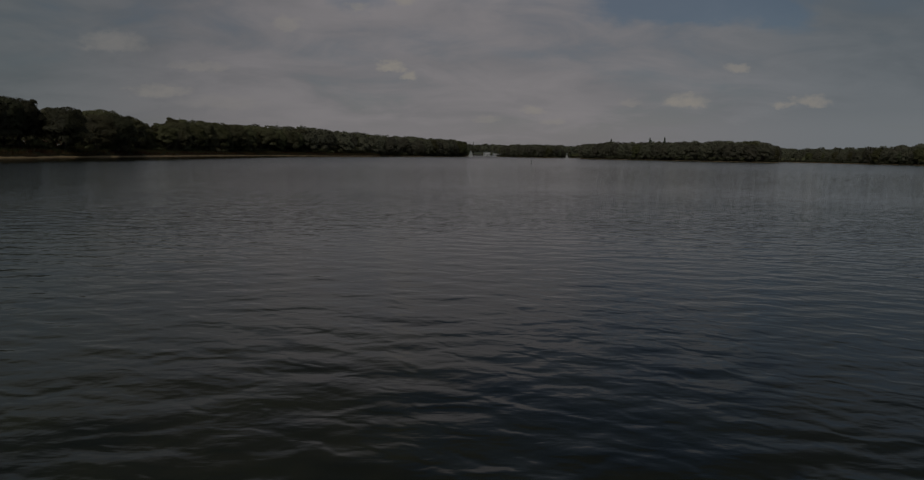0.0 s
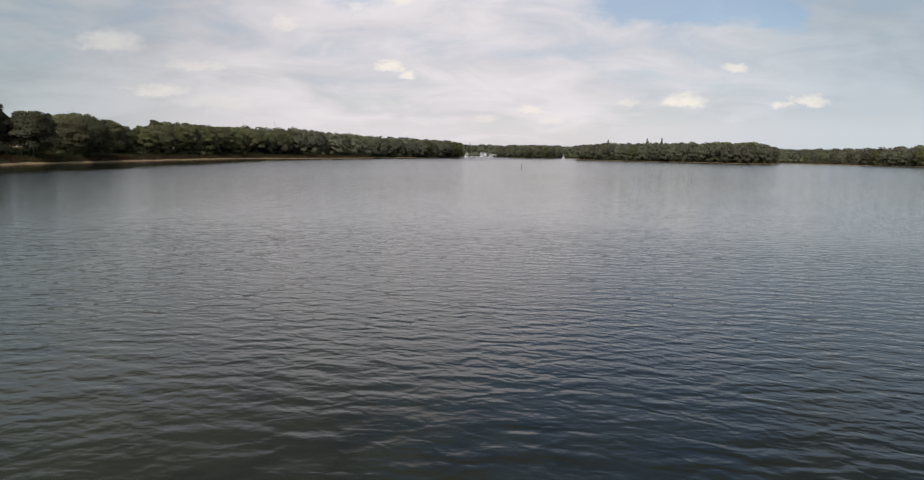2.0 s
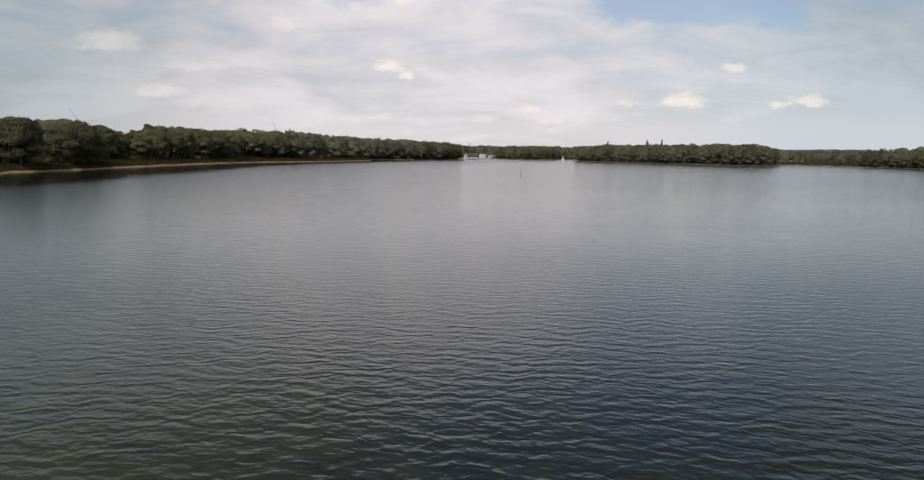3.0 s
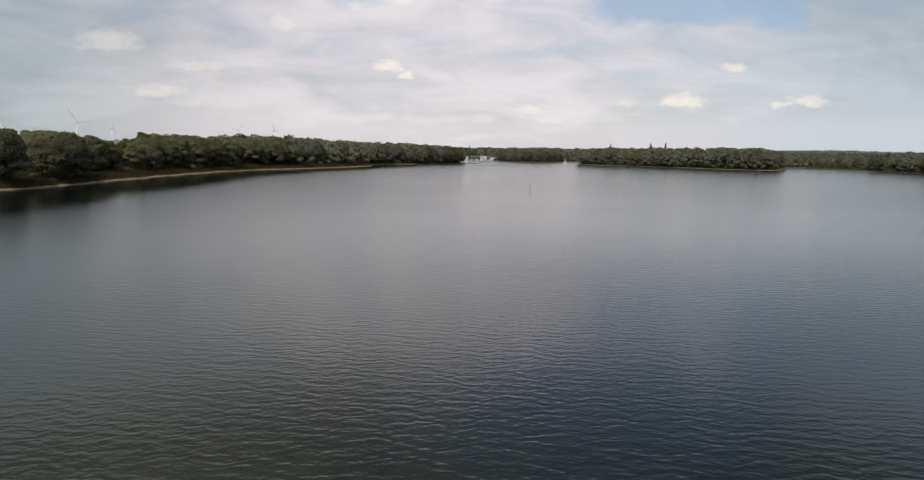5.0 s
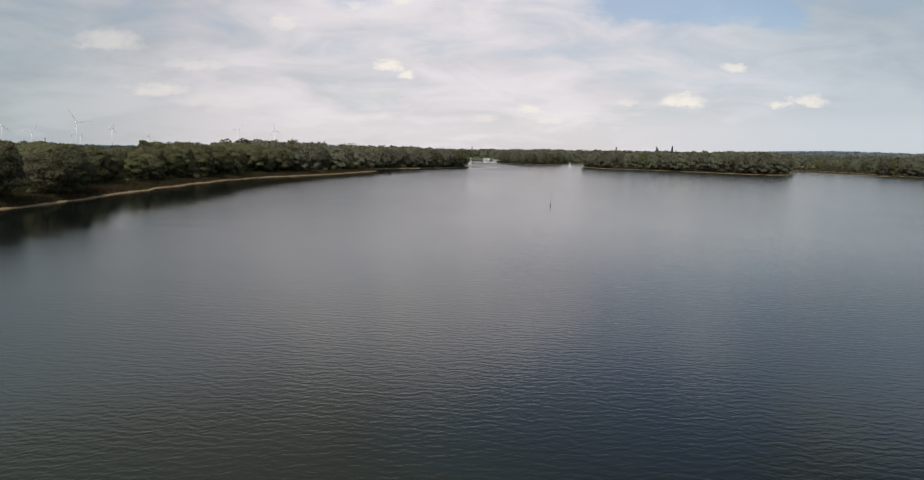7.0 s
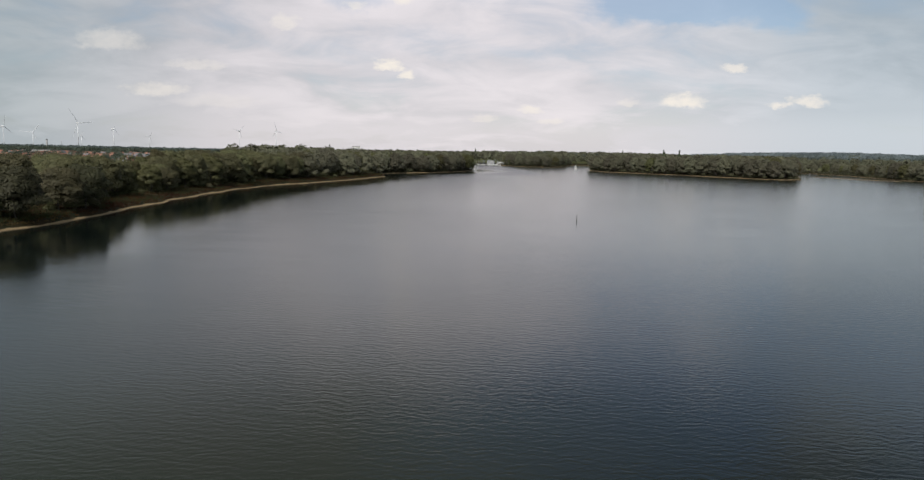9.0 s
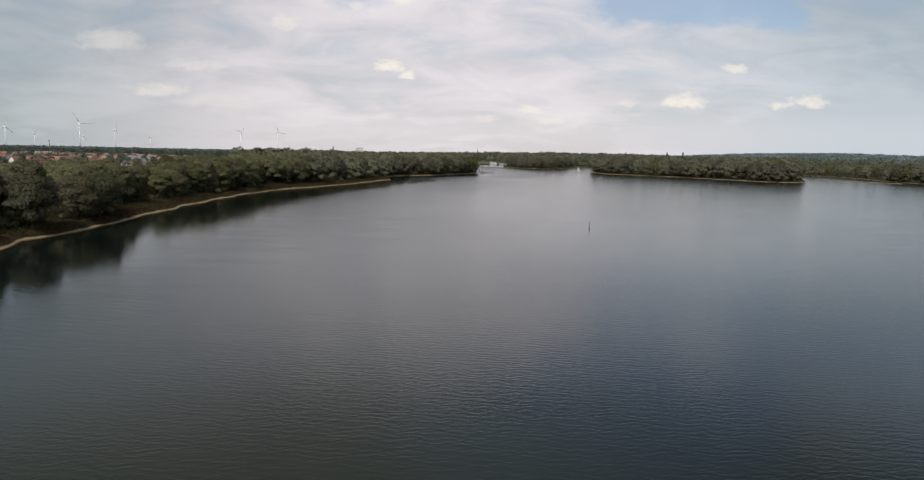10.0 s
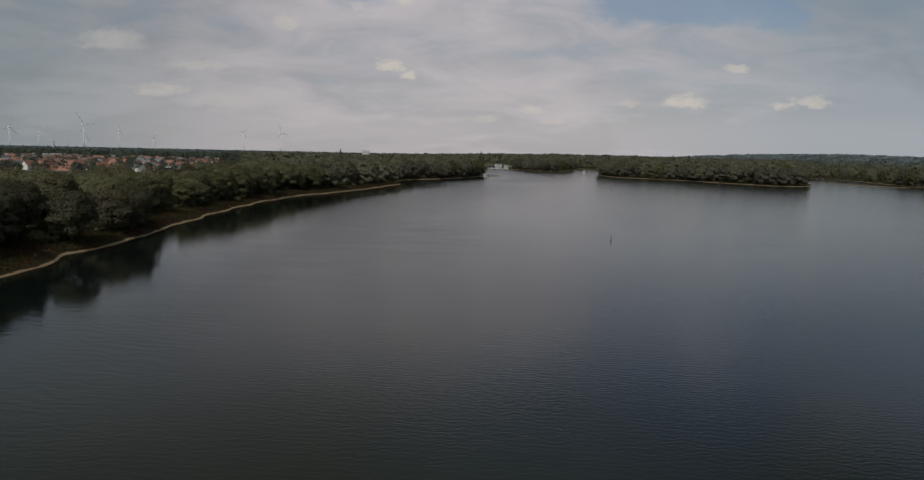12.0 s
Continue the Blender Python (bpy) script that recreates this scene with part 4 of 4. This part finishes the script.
part("rim", lathe("rim", DARK_PAINT, [(2.05, 30.0), (2.05, 31.4)]), stack)
stack.matrix_basis = pose(-1104, 1900, ground_z(-1104, 1900))
tagged(stack, "dark concrete chimney stack beyond the village", "chimney")
mast = new("lattice_mast")
for k in range(3):
    a = 2.094 * k
    part("leg", tube("leg", STEEL, [(math.cos(a) * 2.2, math.sin(a) * 2.2, 0), (math.cos(a) * 0.4, math.sin(a) * 0.4, 34)], [0.28, 0.2], 6), mast)
for k in range(7):
    f = 1 - k / 7.5
    part("brace", tube("brace", STEEL, [(2.2 * f, 0, 4.6 * k + 1), (-1.1 * f, 1.9 * f, 4.6 * k + 3), (-1.1 * f, -1.9 * f, 4.6 * k + 4.4)], [0.12] * 3, 5), mast)
mast.matrix_basis = pose(-1348, 2400, ground_z(-1348, 2400))
tagged(mast, "grey steel lattice mast far behind the village", "mast")


# ---- wind turbines ----
def make_turbine(x, y, hub, blade, face, spin):
    t = new("wind_turbine")
    z0 = ground_z(x, y)
    part("tower", lathe("tower", TURBINE_PAINT, [(1.5, -1), (1.25, (hub - z0) * 0.4), (0.85, hub - z0 - 1.5)], 14), t)
    nac = part("nacelle", box("nacelle", TURBINE_PAINT, -1.9, 1.9, -4.0, 7.5, -1.9, 2.1, 0.5), t, "", pose(0, 0, hub - z0, 0, 0, face))
    hub_part = part("hub", tube("hub", TURBINE_PAINT, [(0, -3.9, 0), (0, -5.2, 0), (0, -6.4, 0), (0, -7.0, 0)], [1.7, 1.8, 1.3, 0.3], 12), t, "", pose(0, 0, hub - z0, 0, 0, face))
    for k in range(3):
        bm = bmesh.new()
        rings = []
        for f, chord, thick, sweep in ((0.0, 0.7, 0.7, 0), (0.06, 0.75, 0.6, 0), (0.2, 1.15, 0.40, 0.3), (0.55, 0.7, 0.22, 0.15), (0.9, 0.36, 0.12, 0.05), (1.0, 0.12, 0.05, 0)):
            rings.append([bm.verts.new((cx * chord + sweep, -5.3 + cy * thick, 1.0 + f * blade)) for cx, cy in ((-0.9, 0), (-0.3, 0.7), (0.7, 0.5), (1.1, 0), (0.5, -0.5), (-0.4, -0.6))])
        for a, b in zip(rings, rings[1:]):
            for i in range(6):
                bm.faces.new((a[i], a[(i + 1) % 6], b[(i + 1) % 6], b[i]))
        bm.faces.new(rings[0])
        bm.faces.new(rings[-1])
        part("blade", bm_mesh("blade", bm, TURBINE_PAINT, True), t, "", pose(0, 0, hub - z0, 0, 0, face) @ pose(0, 0, 0, 0, spin + 120 * k, 0))
    t.matrix_basis = pose(x, y, z0)
    return tagged(t, "white three-bladed wind turbine beyond the woods", "wind turbine", "wind turbines")


for x, y, hub, blade, face, spin in ((-1674, 2600, 86, 40, 60, 10), (-1747, 2900, 70, 46, 25, -84), (-1398, 2600, 103, 62, 62, -35), (-2299, 4300, 81, 36, 60, 20),
                                     (-1463, 3000, 94, 36, 85, 10), (-1751, 4000, 79, 34, 70, 35), (-1017, 3300, 103, 42, 55, -78), (-713, 2800, 92, 36, 45, -18)):
    make_turbine(x, y, hub, blade, face, spin)

# ---- spar buoy in the open water ----
buoy = new("spar_buoy")
part("float", lathe("float", DARK_PAINT, [(0.10, -0.7), (0.17, -0.3), (0.19, 0.1), (0.17, 0.62), (0.10, 0.78)], 14), buoy)
part("staff", lathe("staff", DARK_PAINT, [(0.07, 0.78), (0.055, 1.55)], 10), buoy)
part("band", lathe("band", WHITE_PAINT, [(0.2, 0.30), (0.2, 0.44)], 14), buoy, "worn pale band")
part("topmark", lathe("topmark", DARK_PAINT, [(0.03, 1.5), (0.12, 1.56), (0.02, 1.86)], 10), buoy)
buoy.matrix_basis = pose(42.1, 183.4, 0, 3, -2, 0) @ Matrix.Diagonal((0.85, 0.85, 0.88, 1))
tagged(buoy, "slim dark spar buoy floating upright in the lake", "buoy")


# ---- boats ----
def make_boat(label, length, mast_h, sail, group, cover=False):
    boat = new("sailing_boat")
    bm = bmesh.new()
    rings = []
    for f, half, keel, sheer in ((-0.5, 0.30, 0.05, 0.62), (-0.25, 0.42, -0.18, 0.60), (0.05, 0.45, -0.22, 0.62), (0.3, 0.30, -0.15, 0.70), (0.5, 0.02, 0.25, 0.82)):
        w = half * length * 0.36
        rings.append([bm.verts.new(p) for p in ((-w, f * length, sheer), (-w * 0.8, f * length, 0.15), (0, f * length, keel), (w * 0.8, f * length, 0.15), (w, f * length, sheer))])
    for a, b in zip(rings, rings[1:]):
        for i in range(4):
            bm.faces.new((a[i], a[i + 1], b[i + 1], b[i]))
        bm.faces.new((a[4], a[0], b[0], b[4]))
    bm.faces.new(rings[0])
    bm.faces.new(list(reversed(rings[-1])))
    part("hull", bm_mesh("hull", bm, HULL_WHITE), boat)
    part("cabin", box("cabin", HULL_WHITE, -length * 0.09, length * 0.09, -length * 0.1, length * 0.2, 0.6, 1.15, 0.08), boat)
    part("mast", lathe("mast", MAST_METAL, [(0.085, 0.6), (0.07, mast_h * 0.6), (0.045, mast_h)], 8), boat)
    part("boom", tube("boom", MAST_METAL, [(0, 0, 1.5), (0, -length * 0.42, 1.5)], [0.06, 0.05], 8), boat)
    if cover:
        part("sail_cover", tube("sail_cover", TARPAULIN, [(0, -0.1, 1.68), (0, -length * 0.2, 1.68), (0, -length * 0.4, 1.64)], [0.2, 0.17, 0.1], 8), boat, "blue sail cover")
        part("furled_jib", tube("furled_jib", TARPAULIN, [(0, length * 0.46, 1.0), (0, length * 0.25, mast_h * 0.42), (0, 0.2, mast_h * 0.85)], [0.07, 0.14, 0.05], 8), boat, "rolled foresail in a blue cover")
    if sail:
        for nm, pts in (("mainsail", ((0, -0.1, 1.7), (0, -length * 0.42, 1.7), (0, -0.12, mast_h * 0.97))), ("jib", ((0, 0.12, mast_h * 0.78), (0, length * 0.46, 0.95), (0, 0.25, 1.2)))):
            bm = bmesh.new()
            n = 6
            grid = {}
            a, b, c = (Vector(p) for p in pts)
            for i in range(n + 1):
                for j in range(n + 1 - i):
                    u, v = i / n, j / n
                    p = a * (1 - u - v) + b * u + c * v
                    p.x += 0.9 * u * (1 - u - v) + 0.9 * u * v + 0.6 * v * (1 - u - v)
                    grid[i, j] = bm.verts.new(p)
            for i in range(n):
                for j in range(n - i):
                    bm.faces.new((grid[i, j], grid[i + 1, j], grid[i, j + 1]))
                    if j < n - i - 1:
                        bm.faces.new((grid[i + 1, j], grid[i + 1, j + 1], grid[i, j + 1]))
            bmesh.ops.solidify(bm, geom=bm.faces[:], thickness=0.02)
            part(nm, bm_mesh(nm, bm, SAILCLOTH, True), boat)
    return tagged(boat, label, "sailing boat", group)


sailer = make_boat("white sailing boat under full sail on the lake", 6.5, 9.5, True, "boats under sail")
sailer.matrix_basis = pose(36.5, 900, 0, 0, -4, 82)
copy_thing(sailer, pose(163.5, 880, 0, 0, 3, -98) @ Matrix.Diagonal((0.7, 0.7, 0.7, 1)))
moored = make_boat("white yacht moored at the marina jetty", 8.0, 8.5, False, "moored yachts", cover=True)
mr = np.random.default_rng(4)
berths = [(41 + 3.5 * k + float(mr.uniform(-0.6, 0.6)), row + float(mr.uniform(-1, 1)), float(mr.choice([0, 180]) + mr.normal(0, 5))) for row, n in ((1121, 13), (1129, 12)) for k in range(n)]
for k, (x, y, turn) in enumerate(berths):
    if k == 0:
        moored.matrix_basis = pose(x, y, 0, 0, 0, turn)
    else:
        s = float(mr.uniform(0.85, 1.25))
        m = pose(x, y, 0, 0, 0, turn) @ Matrix.Diagonal((s, s, s, 1))
        copy_thing(moored, m).matrix_basis = m
jetty = new("jetty")
part("deck", box("deck", PLANKING, -22, 22, -1.1, 1.1, 0.55, 0.75, 0.03), jetty)
for k in range(12):
    part("pile", lathe("pile", PLANKING, [(0.16, -3), (0.16, 1.1)], 8), jetty, "", pose(-21 + 3.8 * k, 1.25 if k % 2 else -1.25, 0))
jetty.matrix_basis = pose(64, 1133.5, 0)
tagged(jetty, "grey plank jetty of the marina", "jetty")
make_block("clubhouse", "pale grey clubhouse behind the moored yachts", 11, 9, 5.4, PALE_WALL, 2, 5, 69, 1152, 3)
make_block("boat_shed", "low pale grey boat shed by the marina", 17, 8, 3.6, PALE_WALL, 1, 8, 88, 1153, -4)
